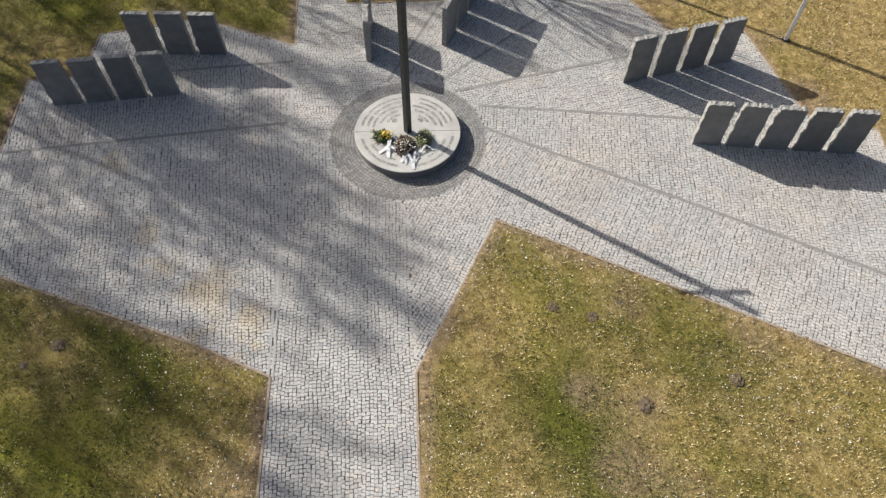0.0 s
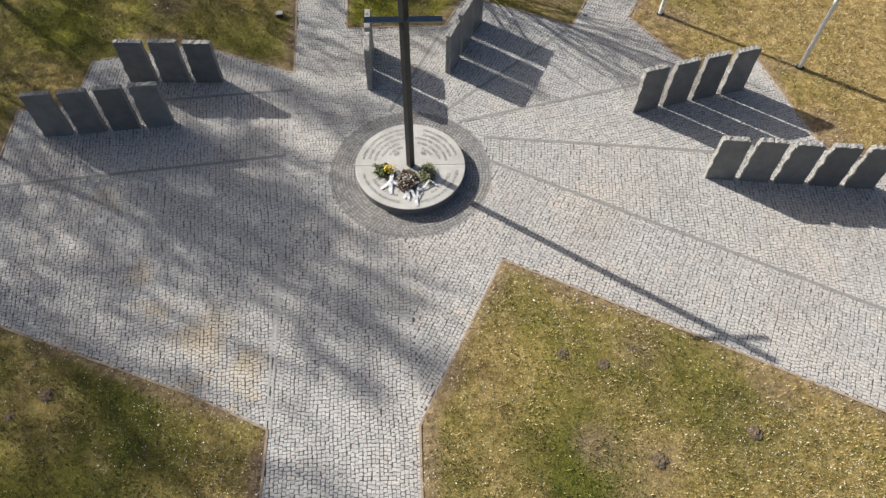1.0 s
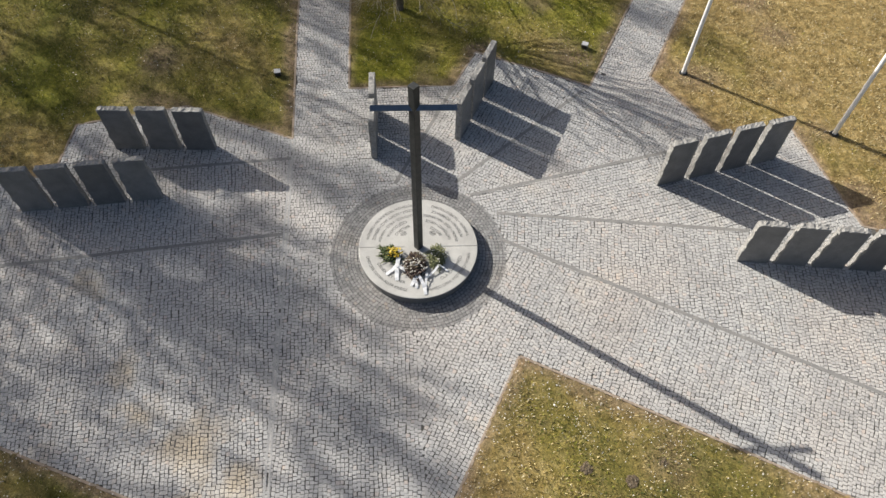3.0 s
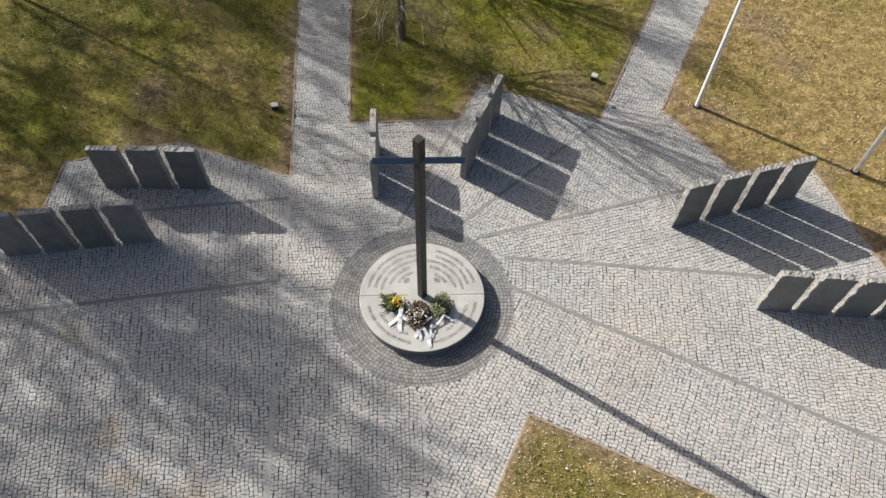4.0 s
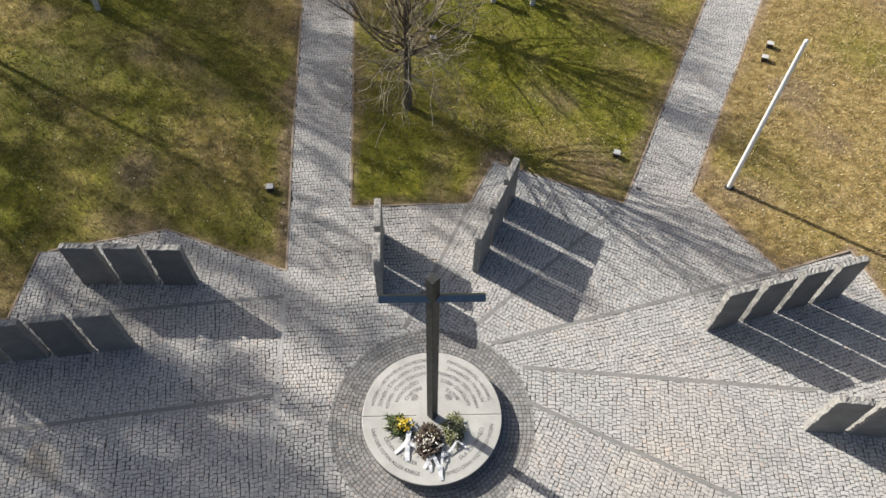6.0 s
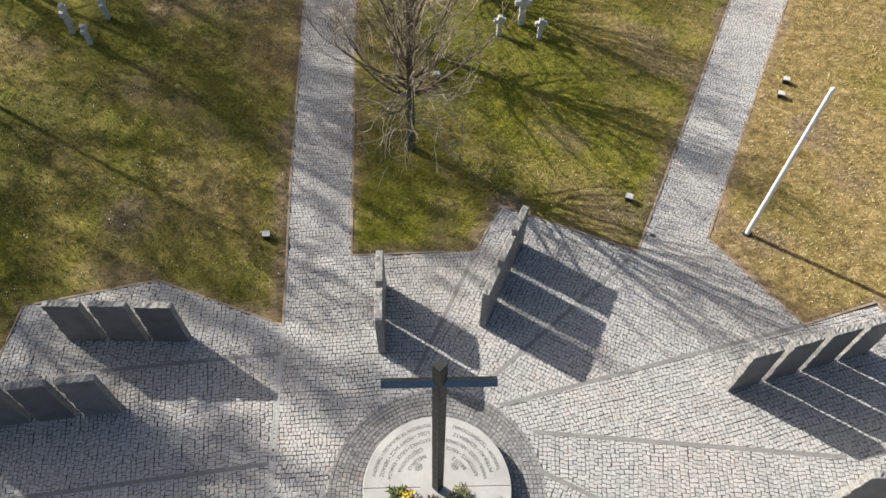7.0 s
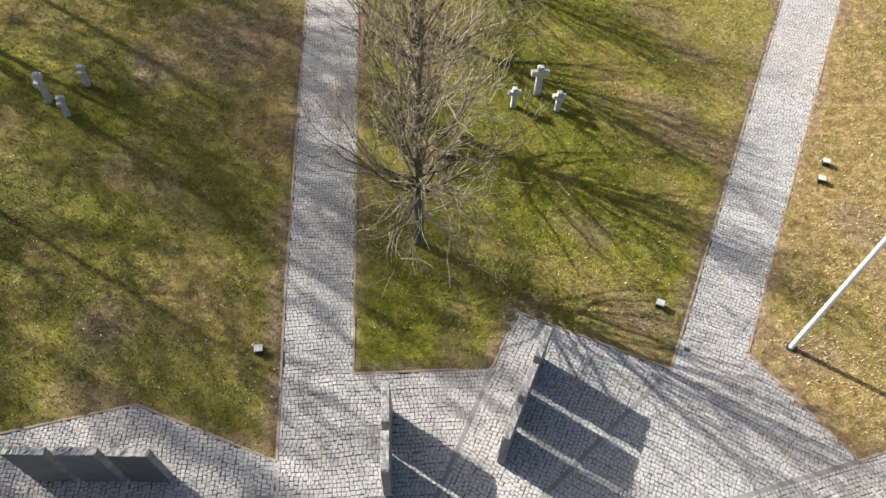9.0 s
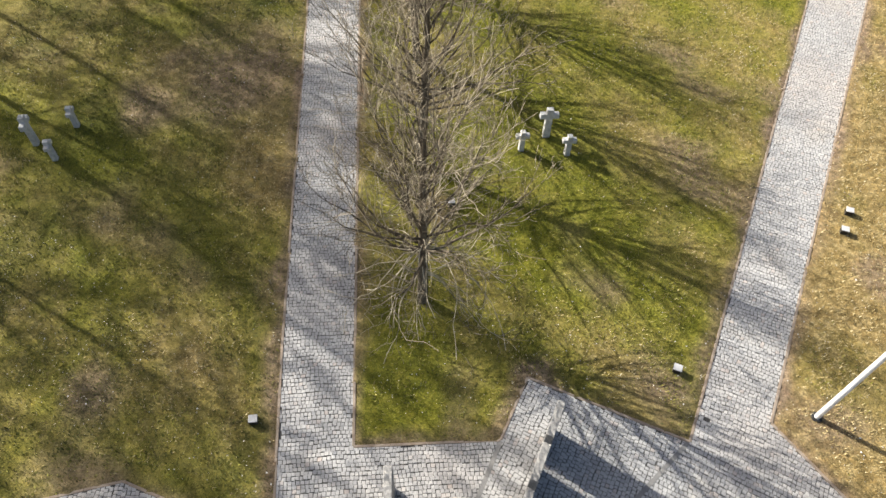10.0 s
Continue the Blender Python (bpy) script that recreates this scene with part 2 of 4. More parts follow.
def part(name, bm, mat, parent, label=""):
    me = bpy.data.meshes.new(name)
    bm.to_mesh(me)
    bm.free()
    for m in mat if isinstance(mat, (list, tuple)) else [mat]:
        me.materials.append(m)
    ob = new(name, me)
    ob.parent = parent
    return tagged(ob, label)


def box(bm, x0, x1, y0, y1, z0, z1, bevel=0.0):
    r = bmesh.ops.create_cube(bm, size=1)
    vs = r["verts"]
    bmesh.ops.scale(bm, vec=(x1 - x0, y1 - y0, z1 - z0), verts=vs)
    bmesh.ops.translate(bm, vec=((x0 + x1) / 2, (y0 + y1) / 2, (z0 + z1) / 2), verts=vs)
    if bevel:
        es = list({e for v in vs for e in v.link_edges})
        bmesh.ops.bevel(bm, geom=es, offset=bevel, segments=2, affect="EDGES", profile=0.5)
    return bm


def cone(bm, r0, r1, z0, z1, seg=20, x=0.0, y=0.0):
    r = bmesh.ops.create_cone(bm, cap_ends=True, segments=seg, radius1=r0, radius2=r1, depth=z1 - z0)
    bmesh.ops.translate(bm, vec=(x, y, (z0 + z1) / 2), verts=r["verts"])
    return bm


def empty(name, m):
    ob = new(name)
    ob.matrix_world = m
    return ob


# ---------------------------------------------------------------- plan
CX, CY = 0.60, 0.30
PAVING = [(-2.93, -18), (1.08, -18), (0.82, -7.87), (3.245, -3.01), (8.18, -5.46), (13.14, -8.04), (18.5, -10.85), (18.5, -3.2),
          (15.85, -2.6), (16.0, 0.31), (13.84, 1.0), (12.80, 5.2), (10.56, 4.52), (8.65, 7.45), (28.0, 45.0), (25.1, 45.0),
          (6.5, 7.0), (2.67, 8.77), (1.86, 7.11), (-1.7, 7.0), (-3.1, 45.0), (-5.2, 45.0), (-3.71, 9.77), (-3.40, 4.75),
          (-7.01, 6.25), (-10.43, 5.47), (-10.65, 3.33), (-12.33, 3.15), (-12.33, -0.07), (-15.0, -0.5), (-15.0, -3.1), (-10.89, -4.68),
          (-7.44, -6.0), (-5.08, -6.9), (-2.97, -7.88)]
POLY = np.array(PAVING)


def inside(x, y, poly=POLY):
    r = np.zeros(np.shape(x), bool)
    for (x0, y0), (x1, y1) in zip(poly, np.roll(poly, -1, 0)):
        if y0 != y1:
            r ^= ((y0 > y) != (y1 > y)) & (x < (x1 - x0) * (y - y0) / (y1 - y0) + x0)
    return r


def edge_distance(x, y, poly=POLY):
    d = np.full(np.shape(x), 1e9)
    for (x0, y0), (x1, y1) in zip(poly, np.roll(poly, -1, 0)):
        dx, dy = x1 - x0, y1 - y0
        k = np.clip(((x - x0) * dx + (y - y0) * dy) / (dx * dx + dy * dy), 0, 1)
        d = np.minimum(d, np.hypot(x - x0 - k * dx, y - y0 - k * dy))
    return d


def waves(x, y, seed, scale):
    """Smooth random field, about -1 to 1."""
    r = np.random.RandomState(seed)
    f = np.zeros(np.shape(x))
    for k in range(14):
        a, s = r.uniform(0, 2 * np.pi), scale * r.uniform(0.5, 2.4)
        f += np.sin((x * np.cos(a) + y * np.sin(a)) * s + r.uniform(0, 7)) / (0.6 + s / scale)
    return f / 3.2


def dryness(x, y):
    """0 moss green to 1 straw: the lawns in the open sun are dry, those under the trees green."""
    d = 0.13 + 0.02 * np.clip(x - 2, 0, 9)
    d = np.where(y < -2, np.where(x > 0, 0.5 + 0.22 * np.clip((4.2 - x) / 3, 0, 1), 0.29 + 0.3 * np.clip((x + 6.5) / 3, 0, 1)), d)
    d = np.where((x > 0.49 * (y - 7.4) + 8.2) & (y > 0), 1.05, d)
    d = np.where((x < -3) & (y > 0), 0.30, d)
    return np.clip(d + 0.34 * waves(x, y, 3, 0.9) + 0.22 * waves(x, y, 4, 3.1), 0, 1)


def mossiness(x, y):
    """How much of the green is bright moss: most on the open lawn round the young trees."""
    m = np.where(y < -2, 0.15, np.where(x < -3, 0.46, 0.72))
    return np.clip(m + 0.3 * waves(x, y, 23, 1.4), 0, 1)


# ---------------------------------------------------------------- ground
def build_ground():
    far = np.array([60, 150, 500, 3000.0])
    gx = np.concatenate([-far[::-1], np.arange(-24, 28.01, 0.16), far])
    gy = np.concatenate([-far[::-1], np.arange(-18, 38.01, 0.16), far])
    X, Y = np.meshgrid(gx, gy)
    ins = inside(X, Y)
    d = edge_distance(X, Y)
    Z = np.where(ins, -0.045, 0.02 + 0.015 * waves(X, Y, 8, 0.7) * np.clip(d, 0, 1) + 0.006 * waves(X, Y, 9, 4))
    Z = np.where(np.hypot(X, Y) > 55, 0, Z)
    n, m = X.shape
    idx = np.arange(n * m).reshape(n, m)
    faces = np.stack([idx[:-1, :-1], idx[:-1, 1:], idx[1:, 1:], idx[1:, :-1]], -1).reshape(-1, 4)
    ob = mesh_object("ground", np.stack([X, Y, Z], -1).reshape(-1, 3), faces, M_LAWN, None, True)
    soil = np.clip((0.42 + 0.22 * waves(X, Y, 12, 2.2) - d) / 0.3, 0, 1) * np.clip(0.75 + 0.45 * waves(X, Y, 13, 1.2), 0, 1)
    soil = np.maximum(soil, np.clip(1.3 * waves(X, Y, 14, 1.3) - 0.65, 0, 0.7))
    for bx, by, br in ((6.3, 8.3, 0.9), (3.1, 9.0, 0.35), (-6.2, 20.4, 2.5)):
        soil = np.maximum(soil, 0.85 * np.clip(1.4 - np.hypot(X - bx, Y - by) / br + 0.3 * waves(X, Y, 15, 3), 0, 1))
    col = np.stack([dryness(X, Y), np.clip(soil, 0, 1), mossiness(X, Y), np.ones_like(X)], -1).reshape(-1, 4)
    att = ob.data.color_attributes.new("ground_kind", "FLOAT_COLOR", "POINT")
    att.data.foreach_set("color", col.astype(np.float32).ravel())
    tagged(ob, "mossy spring lawn with dry straw patches", "lawn", kind="structure")


build_ground()


# ---------------------------------------------------------------- paving bed and setts
def build_bed():
    tris = geometry.tessellate_polygon([[Vector((x, y, 0)) for x, y in PAVING]])
    me = bpy.data.meshes.new("pavement")
    me.from_pydata([(x, y, -0.009) for x, y in PAVING], [], [tuple(t) for t in tris])
    me.materials.append(M_JOINT)
    return tagged(new("pavement", me), "grey granite sett paving with sandy joints", "pavement", kind="structure")


pavement = build_bed()

# rows of darker setts that part the fields of the paving
SEAM_TOP, SEAM_LOW = (-3.40, 4.75), (-2.97, -7.88)
LINES = [((2.95, 0.76), (16.2, -6.19)), ((2.95, 1.68), (10.4, 0.90)), ((2.18, 2.37), (10.56, 4.52)), ((1.75, 2.87), (6.45, 6.98)),
         ((-0.1, 2.85), (1.86, 7.08)), ((-3.38, 3.92), (-7.9, 3.5)), ((-3.3, 1.03), (-12.3, -0.07))]


def side(x, y, a, b):
    """Positive to the left of the way from a to b."""
    return ((b[0] - a[0]) * (y - a[1]) - (b[1] - a[1]) * (x - a[0])) / math.hypot(b[0] - a[0], b[1] - a[1])


def line_distance(x, y, a, b):
    dx, dy = b[0] - a[0], b[1] - a[1]
    k = np.clip(((x - a[0]) * dx + (y - a[1]) * dy) / (dx * dx + dy * dy), 0, 1)
    return np.hypot(x - a[0] - k * dx, y - a[1] - k * dy)


def field(x, y):
    """Which field of the paving a place belongs to."""
    l1, l2, l3, l4, l5, l6, l7 = LINES
    west = side(x, y, SEAM_LOW, SEAM_TOP) > 0
    f = np.where(side(x, y, *l1) < 0, 6, 0)
    f = np.where((side(x, y, *l1) >= 0) & (x > CX), 5, f)
    f = np.where((side(x, y, *l2) >= 0) & (x > CX), 4, f)
    f = np.where((side(x, y, *l3) >= 0) & (x > CX), 3, f)
    f = np.where((side(x, y, *l4) >= 0) & (y > CY), 2, f)
    f = np.where((side(x, y, *l5) >= 0) & (y > CY), 1, f)
    f = np.where((y < CY) & (side(x, y, (0.82, -7.87), (0.40, 1.0)) > 0), 0, f)
    f = np.where(west, np.where(side(x, y, *l6) < 0, 7, np.where(side(x, y, *l7) < 0, 8, 9)), f)
    f = np.where(y > 7.6, np.where(x > 5.5, 10, np.where(x > 0.0, 2, 1)), f)
    return f


ANGLES = {0: 91.9, 1: 2.0, 2: 62.0, 3: -30.0, 4: 14.0, 5: 83.0, 6: 62.5, 7: 90.0, 8: 96.0, 9: 97.0, 10: -26.0}
SETT_BLOCK = (-0.55, 1.35, -4.15, -2.45)


def sett_mesh(u, v, lu, lv, ang, rnd, rise=0.0):
    """Corner points and faces of a batch of setts with worn upper edges."""
    n = len(u)
    ca, sa = np.cos(ang), np.sin(ang)
    co = np.zeros((n, 8, 3))
    for i, (du, dv) in enumerate(((-1, -1), (1, -1), (1, 1), (-1, 1))):
        for k, (g, z) in enumerate(((0.5, -0.0095), (0.5 - 0.045, 0.0))):
            a = du * lu * g + rnd.uniform(-0.009, 0.008, n)
            b = dv * lv * g + rnd.uniform(-0.009, 0.008, n)
            co[:, i + 4 * k, 0] = u + a * ca - b * sa
            co[:, i + 4 * k, 1] = v + a * sa + b * ca
            co[:, i + 4 * k, 2] = z + rise + (rnd.uniform(-0.0017, 0.0017, n) if k else 0)
    q = np.array([[4, 5, 6, 7], [0, 1, 5, 4], [1, 2, 6, 5], [2, 3, 7, 6], [3, 0, 4, 7]])
    faces = (np.arange(n)[:, None, None] * 8 + q[None]).reshape(-1, 4)
    return co.reshape(-1, 3), faces


def rows_of_setts(rnd, x0, x1, y0, y1, angle):
    """Centres of setts laid in slightly wavy rows over a turned rectangle."""
    a = radians(angle)
    ca, sa = math.cos(a), math.sin(a)
    cx, cy = (x0 + x1) / 2, (y0 + y1) / 2
    h = math.hypot(x1 - x0, y1 - y0) / 2
    out = []
    v = -h
    while v < h:
        lv = rnd.uniform(0.095, 0.109)
        lu = rnd.uniform(0.086, 0.12, int(2 * h / 0.095))
        u = -h + np.cumsum(lu) - lu / 2 + rnd.uniform(0, 0.1)
        w = v + 0.028 * np.sin(u * 0.9 + v * 0.35) + 0.012 * np.sin(u * 3.1 + v) + rnd.normal(0, 0.006, len(u)) + 0.006 * np.sin(u * 7.3 + v * 2)
        out.append(np.stack([cx + u * ca - w * sa, cy + u * sa + w * ca, lu - 0.0135, lv - 0.0115 + rnd.uniform(-0.006, 0.005, len(u))], -1))
        v += lv
    out = np.concatenate(out)
    keep = (out[:, 0] > x0) & (out[:, 0] < x1) & (out[:, 1] > y0) & (out[:, 1] < y1)
    return out[keep]


def build_setts():
    rnd = np.random.RandomState(5)
    singles = []
    groups = {0: (-3.6, 3.5, -18, 2.2), 1: (-5.3, 2.9, 0, 40), 2: (-1, 7, 2, 9), 3: (1, 11, 2, 9), 4: (2, 14, 0, 6), 5: (2, 18.6, -6, 3), 6: (0, 18.6, -11, 2),
              7: (-11, -3, 3, 6.5), 8: (-15.1, -3, -1, 4.5), 9: (-15.1, -2.7, -8, 1.5), 10: (5, 26, 6, 40)}
    for f, (x0, x1, y0, y1) in groups.items():
        c = rows_of_setts(rnd, x0, x1, y0, y1, ANGLES[f])
        x, y = c[:, 0], c[:, 1]
        mine = np.zeros(len(x), bool)
        for ox, oy in ((0, 0), (0.022, 0), (-0.022, 0), (0, 0.022), (0, -0.022)):
            mine |= field(x + ox, y + oy) == f
        keep = inside(x, y) & (edge_distance(x, y) > 0.02) & mine & (np.hypot(x - CX, y - CY) > 2.505)
        c = c[keep]
        one = (c[:, 0] > SETT_BLOCK[0]) & (c[:, 0] < SETT_BLOCK[1]) & (c[:, 1] > SETT_BLOCK[2]) & (c[:, 1] < SETT_BLOCK[3]) & (f == 0)
        singles.append(c[one])
        c = c[~one]
        co, fa = sett_mesh(c[:, 0], c[:, 1], c[:, 2], c[:, 3], np.full(len(c), radians(ANGLES[f])), rnd)
        tagged(mesh_object("setts", co, fa, M_SETT, pavement), "small grey granite setts in wavy rows", kind="stuff")
    # smooth bands that part the fields, and the pale double band along the path's edge
    def strip(a, b, half, off, mat, label):
        L = math.hypot(b[0] - a[0], b[1] - a[1])
        ang = math.atan2(b[1] - a[1], b[0] - a[0])
        n = max(1, round(L / 1.0))
        bm = bmesh.new()
        for k in range(n):
            box(bm, L * k / n + 0.004, L * (k + 1) / n - 0.004, off - half, off + half, -0.03, 0.003 + rnd.uniform(0, 0.0015))
        bmesh.ops.rotate(bm, verts=bm.verts, matrix=Matrix.Rotation(ang, 3, "Z"))
        bmesh.ops.translate(bm, vec=(a[0], a[1], 0), verts=bm.verts)
        part("paving_band", bm, mat, pavement, label)
    for a, b in LINES:
        strip(a, b, 0.055, 0, M_BAND, "smooth grey concrete band")
    strip(SEAM_LOW, SEAM_TOP, 0.026, 0.05, M_BAND_PALE, "narrow pale edging band")
    strip(SEAM_LOW, SEAM_TOP, 0.026, -0.05, M_BAND_PALE, "narrow pale edging band")
    # dark rings round the round plinth
    us, vs, lus, angs = [], [], [], []
    for k in range(9):
        r = 1.70 + 0.098 * k
        n = int(2 * math.pi * r / 0.108)
        a = np.arange(n) * 2 * math.pi / n + rnd.uniform(0, 1)
        us.append(CX + r * np.cos(a)), vs.append(CY + r * np.sin(a)), angs.append(a + math.pi / 2), lus.append(np.full(n, 2 * math.pi * r / n - 0.013))
    u, v, lu, an = (np.concatenate(q) for q in (us, vs, lus, angs))
    co, fa = sett_mesh(u, v, lu, np.full(len(u), 0.085), an, rnd, 0.0025)
    bm = bmesh.new()
    cone(bm, 2.52, 2.52, -0.034, -0.0055, 96, CX, CY)
    part("ring_bed", bm, M_JOINT_DARK, pavement)
    tagged(mesh_object("ring_setts", co, fa, M_SETT_DARK, pavement), "rings of dark basalt setts", kind="stuff")
    # the block of setts in front of the plinth, each a piece of its own
    shapes = []
    for k in range(10):
        lu = 0.073 + 0.005 * k
        co, fa = sett_mesh(np.zeros(1), np.zeros(1), np.array([lu]), np.array([0.088]), np.zeros(1), rnd)
        me = bpy.data.meshes.new("sett")
        me.from_pydata([tuple(p) for p in co], [], [tuple(int(i) for i in q) for q in fa])
        me.materials.append(M_SETT_ONE)
        shapes.append((lu, me))
    for x, y, lu, lv in np.concatenate(singles)[:330]:
        me = min(shapes, key=lambda s: abs(s[0] - lu))[1]
        ob = new("sett", me)
        ob.parent = pavement
        ob.matrix_world = pose(x, y, rnd.uniform(-0.001, 0.001), 0, 0, ANGLES[0] + rnd.uniform(-2, 2))


def build_kerbs():
    kerb = tagged(empty("kerb", pose(0, 0, 0)), "narrow weathered concrete edging along the lawns", "kerb", kind="structure")
    bm = bmesh.new()
    box(bm, -0.495, 0.495, -0.035, 0.035, -0.1, 0.014, 0.008)
    me = bpy.data.meshes.new("kerb_stone")
    bm.to_mesh(me)
    bm.free()
    me.materials.append(M_KERB)
    rnd = random.Random(4)
    for (x0, y0), (x1, y1) in zip(PAVING, PAVING[1:] + PAVING[:1]):
        L = math.hypot(x1 - x0, y1 - y0)
        if min(y0, y1) < -17 and max(y0, y1) < -17 or min(y0, y1) > 40:
            continue
        n = max(1, round(L))
        for k in range(n):
            s = (k + 0.5) / n
            x, y = x0 + (x1 - x0) * s, y0 + (y1 - y0) * s
            if y > 32 or x > 19:
                continue
            ob = new("kerb_stone", me)
            ob.parent = kerb
            ob.matrix_world = pose(x, y, rnd.uniform(-0.006, 0.004), 0, rnd.uniform(-0.4, 0.4), math.degrees(math.atan2(y1 - y0, x1 - x0)) + rnd.uniform(-0.4, 0.4)) @ Matrix.Diagonal((L / n, 1, 1, 1))


# ---------------------------------------------------------------- memorial slabs
def slab_mesh(width, height, thick, seed, chip):
    """A standing slab: two sawn faces, hewn top and sides with broken corners. Stands on z = 0, front face towards -y at y = 0."""
    r = random.Random(seed)
    out = []
    nz, nx = 22, 14
    ph = r.uniform(0, 9)
    for k in range(nz):
        out.append((0.012 + 0.014 * math.sin(k * 0.9 + ph) + r.uniform(-0.012, 0.012), height * k / nz))
    for k in range(nx + 1):
        x = width * k / nx
        drop = 0.0
        for corner in (0, width):
            drop = max(drop, chip * r.uniform(0.7, 1.4) * max(0, 1 - abs(x - corner) / 0.08))
        out.append((x, height - drop + r.uniform(-0.014, 0.012)))
    for k in range(nz - 1, -1, -1):
        out.append((width - 0.004 + 0.006 * math.sin(k * 0.7 + ph) + r.uniform(-0.006, 0.006), height * k / nz))
    out = [(x + (0.03 if x < width / 2 else -0.03) * abs(x / width - 0.5) * 2 * z / height, z) for x, z in out]
    bm = bmesh.new()
    rings = []
    for j, y in enumerate((0.0, 0.012, thick * 0.35, thick * 0.68, thick - 0.012, thick)):
        mid = 0 < j < 5
        rings.append([bm.verts.new((x + (r.uniform(-0.010, 0.010) if mid else (0.012 if x < width / 2 else -0.012) * (0.02 < x < width - 0.02 or 1)),
                                    y, max(0, z + (r.uniform(-0.010, 0.014) if mid and z > 0 else (-0.012 if z > 0 else 0))))) for x, z in out])
    n = len(out)
    bm.faces.new(list(reversed(rings[0]))).material_index = 0
    bm.faces.new(rings[-1]).material_index = 0
    for a, b in zip(rings, rings[1:]):
        for i in range(n):
            j = (i + 1) % n
            bm.faces.new((a[i], a[j], b[j], b[i])).material_index = 1
    bmesh.ops.recalc_face_normals(bm, faces=bm.faces)
    bmesh.ops.triangulate(bm, faces=[f for f in bm.faces if len(f.verts) > 4])
    me = bpy.data.meshes.new("memorial_slab")
    bm.to_mesh(me)
    bm.free()
    me.materials.append(M_SLAB)
    me.materials.append(M_HEWN)
    return me


def slab_row(start, end, count, where, seed, thick=0.19, height=1.77, gap=0.155, chip=0.04):
    """Slabs side by side from start to end, front faces to the right of that way turned towards the walker."""
    dx, dy = end[0] - start[0], end[1] - start[1]
    L = math.hypot(dx, dy)
    w = (L - gap * (count - 1)) / count
    ang = math.degrees(math.atan2(dy, dx))
    for k in range(count):
        s = k * (w + gap) / L
        ob = new("memorial_slab", slab_mesh(w, height + 0.015 * ((seed + k) % 3 - 1), thick, seed * 17 + k, chip if k % 4 in (0, 3) else chip * 0.5))
        ob.matrix_world = pose(start[0] + dx * s, start[1] + dy * s, -0.012, 0, 0, ang)
        tagged(ob, "grey granite slab with rough-hewn pale edges, standing " + where, "memorial slab", "memorial slabs")


slab_row((-8.95, 4.40), (-5.77, 4.30), 3, "in a row of three", 1, height=1.72, chip=0.02)
slab_row((-11.16, 1.95), (-7.08, 2.38), 4, "in a row of four near the tree shade", 2, height=1.79, chip=0.025)
slab_row((7.96, 2.62), (11.93, 3.65), 4, "in a sunlit row of four", 3, height=1.84, gap=0.165)
slab_row((9.71, -0.16), (14.84, -0.70), 5, "in a row of five", 4, height=1.78, gap=0.16)
slab_row((-0.66, 3.86), (-0.69, 6.00), 2, "in a row of two beside the path", 5, height=1.7)
slab_row((1.96, 4.55), (3.24, 7.36), 3, "in a row of three before the lawn", 6, height=1.68, gap=0.13)


# ---------------------------------------------------------------- plinth, cross, letters
def build_plinth():
    ob = empty("round_plinth", pose(CX, CY, 0))
    tagged(ob, "round pale granite plinth with engraved town names", "plinth")
    # Darker stone; shade on the plinth's side is partly put into this colour.
    bm = bmesh.new()
    cone(bm, 1.672, 1.672, -0.012, 0.28, 96)
    part("base", bm, M_SLAB, ob, "recessed dark base, shade of the side partly in its colour")
    halves = []
    for a0, a1, name in ((0, 180, "top_slab"), (180, 360, "top_slab")):
        bm = bmesh.new()
        ring = [(1.69 * math.cos(radians(a0 + (a1 - a0) * k / 64)), 1.69 * math.sin(radians(a0 + (a1 - a0) * k / 64))) for k in range(65)]
        sy = 0.004 if a0 == 0 else -0.004
        vs = [bm.verts.new((x, (max(y, sy) if sy > 0 else min(y, sy)), 0.28)) for x, y in ring]
        f = bm.faces.new(vs)
        ext = bmesh.ops.extrude_face_region(bm, geom=[f])
        bmesh.ops.translate(bm, vec=(0, 0, 0.03), verts=[v for v in ext["geom"] if isinstance(v, bmesh.types.BMVert)])
        bmesh.ops.recalc_face_normals(bm, faces=bm.faces)
        top = [e for e in bm.edges if all(v.co.z > 0.3 for v in e.verts)]
        bmesh.ops.bevel(bm, geom=top, offset=0.012, segments=2, affect="EDGES", profile=0.5)
        halves.append(part(name, bm, M_DISC, ob))
    return ob, halves


plinth, halves = build_plinth()


def arc_text(body, radius, start, size, parent, room):
    """Letters along a circle, their tops to its middle, running against the clock from the angle start over the room in degrees."""
    cu = bpy.data.curves.new("letters", "FONT")
    cu.body = body
    cu.size = size
    tmp = new("letters", cu)
    dg = bpy.context.evaluated_depsgraph_get()
    me = bpy.data.meshes.new_from_object(tmp.evaluated_get(dg))
    bpy.data.objects.remove(tmp)
    n = len(me.vertices)
    co = np.zeros(n * 3)
    me.vertices.foreach_get("co", co)
    co = co.reshape(-1, 3)
    full = co[:, 0].max()
    a = np.radians(start) + co[:, 0] / full * np.radians(room)
    rr = radius - co[:, 1]
    out = np.stack([rr * np.cos(a), rr * np.sin(a), np.full(n, 0.3135)], -1)
    me.vertices.foreach_set("co", out.ravel())
    me.name = "inscription"
    me.materials.append(M_INK)
    ob = new("inscription", me)
    ob.parent = parent


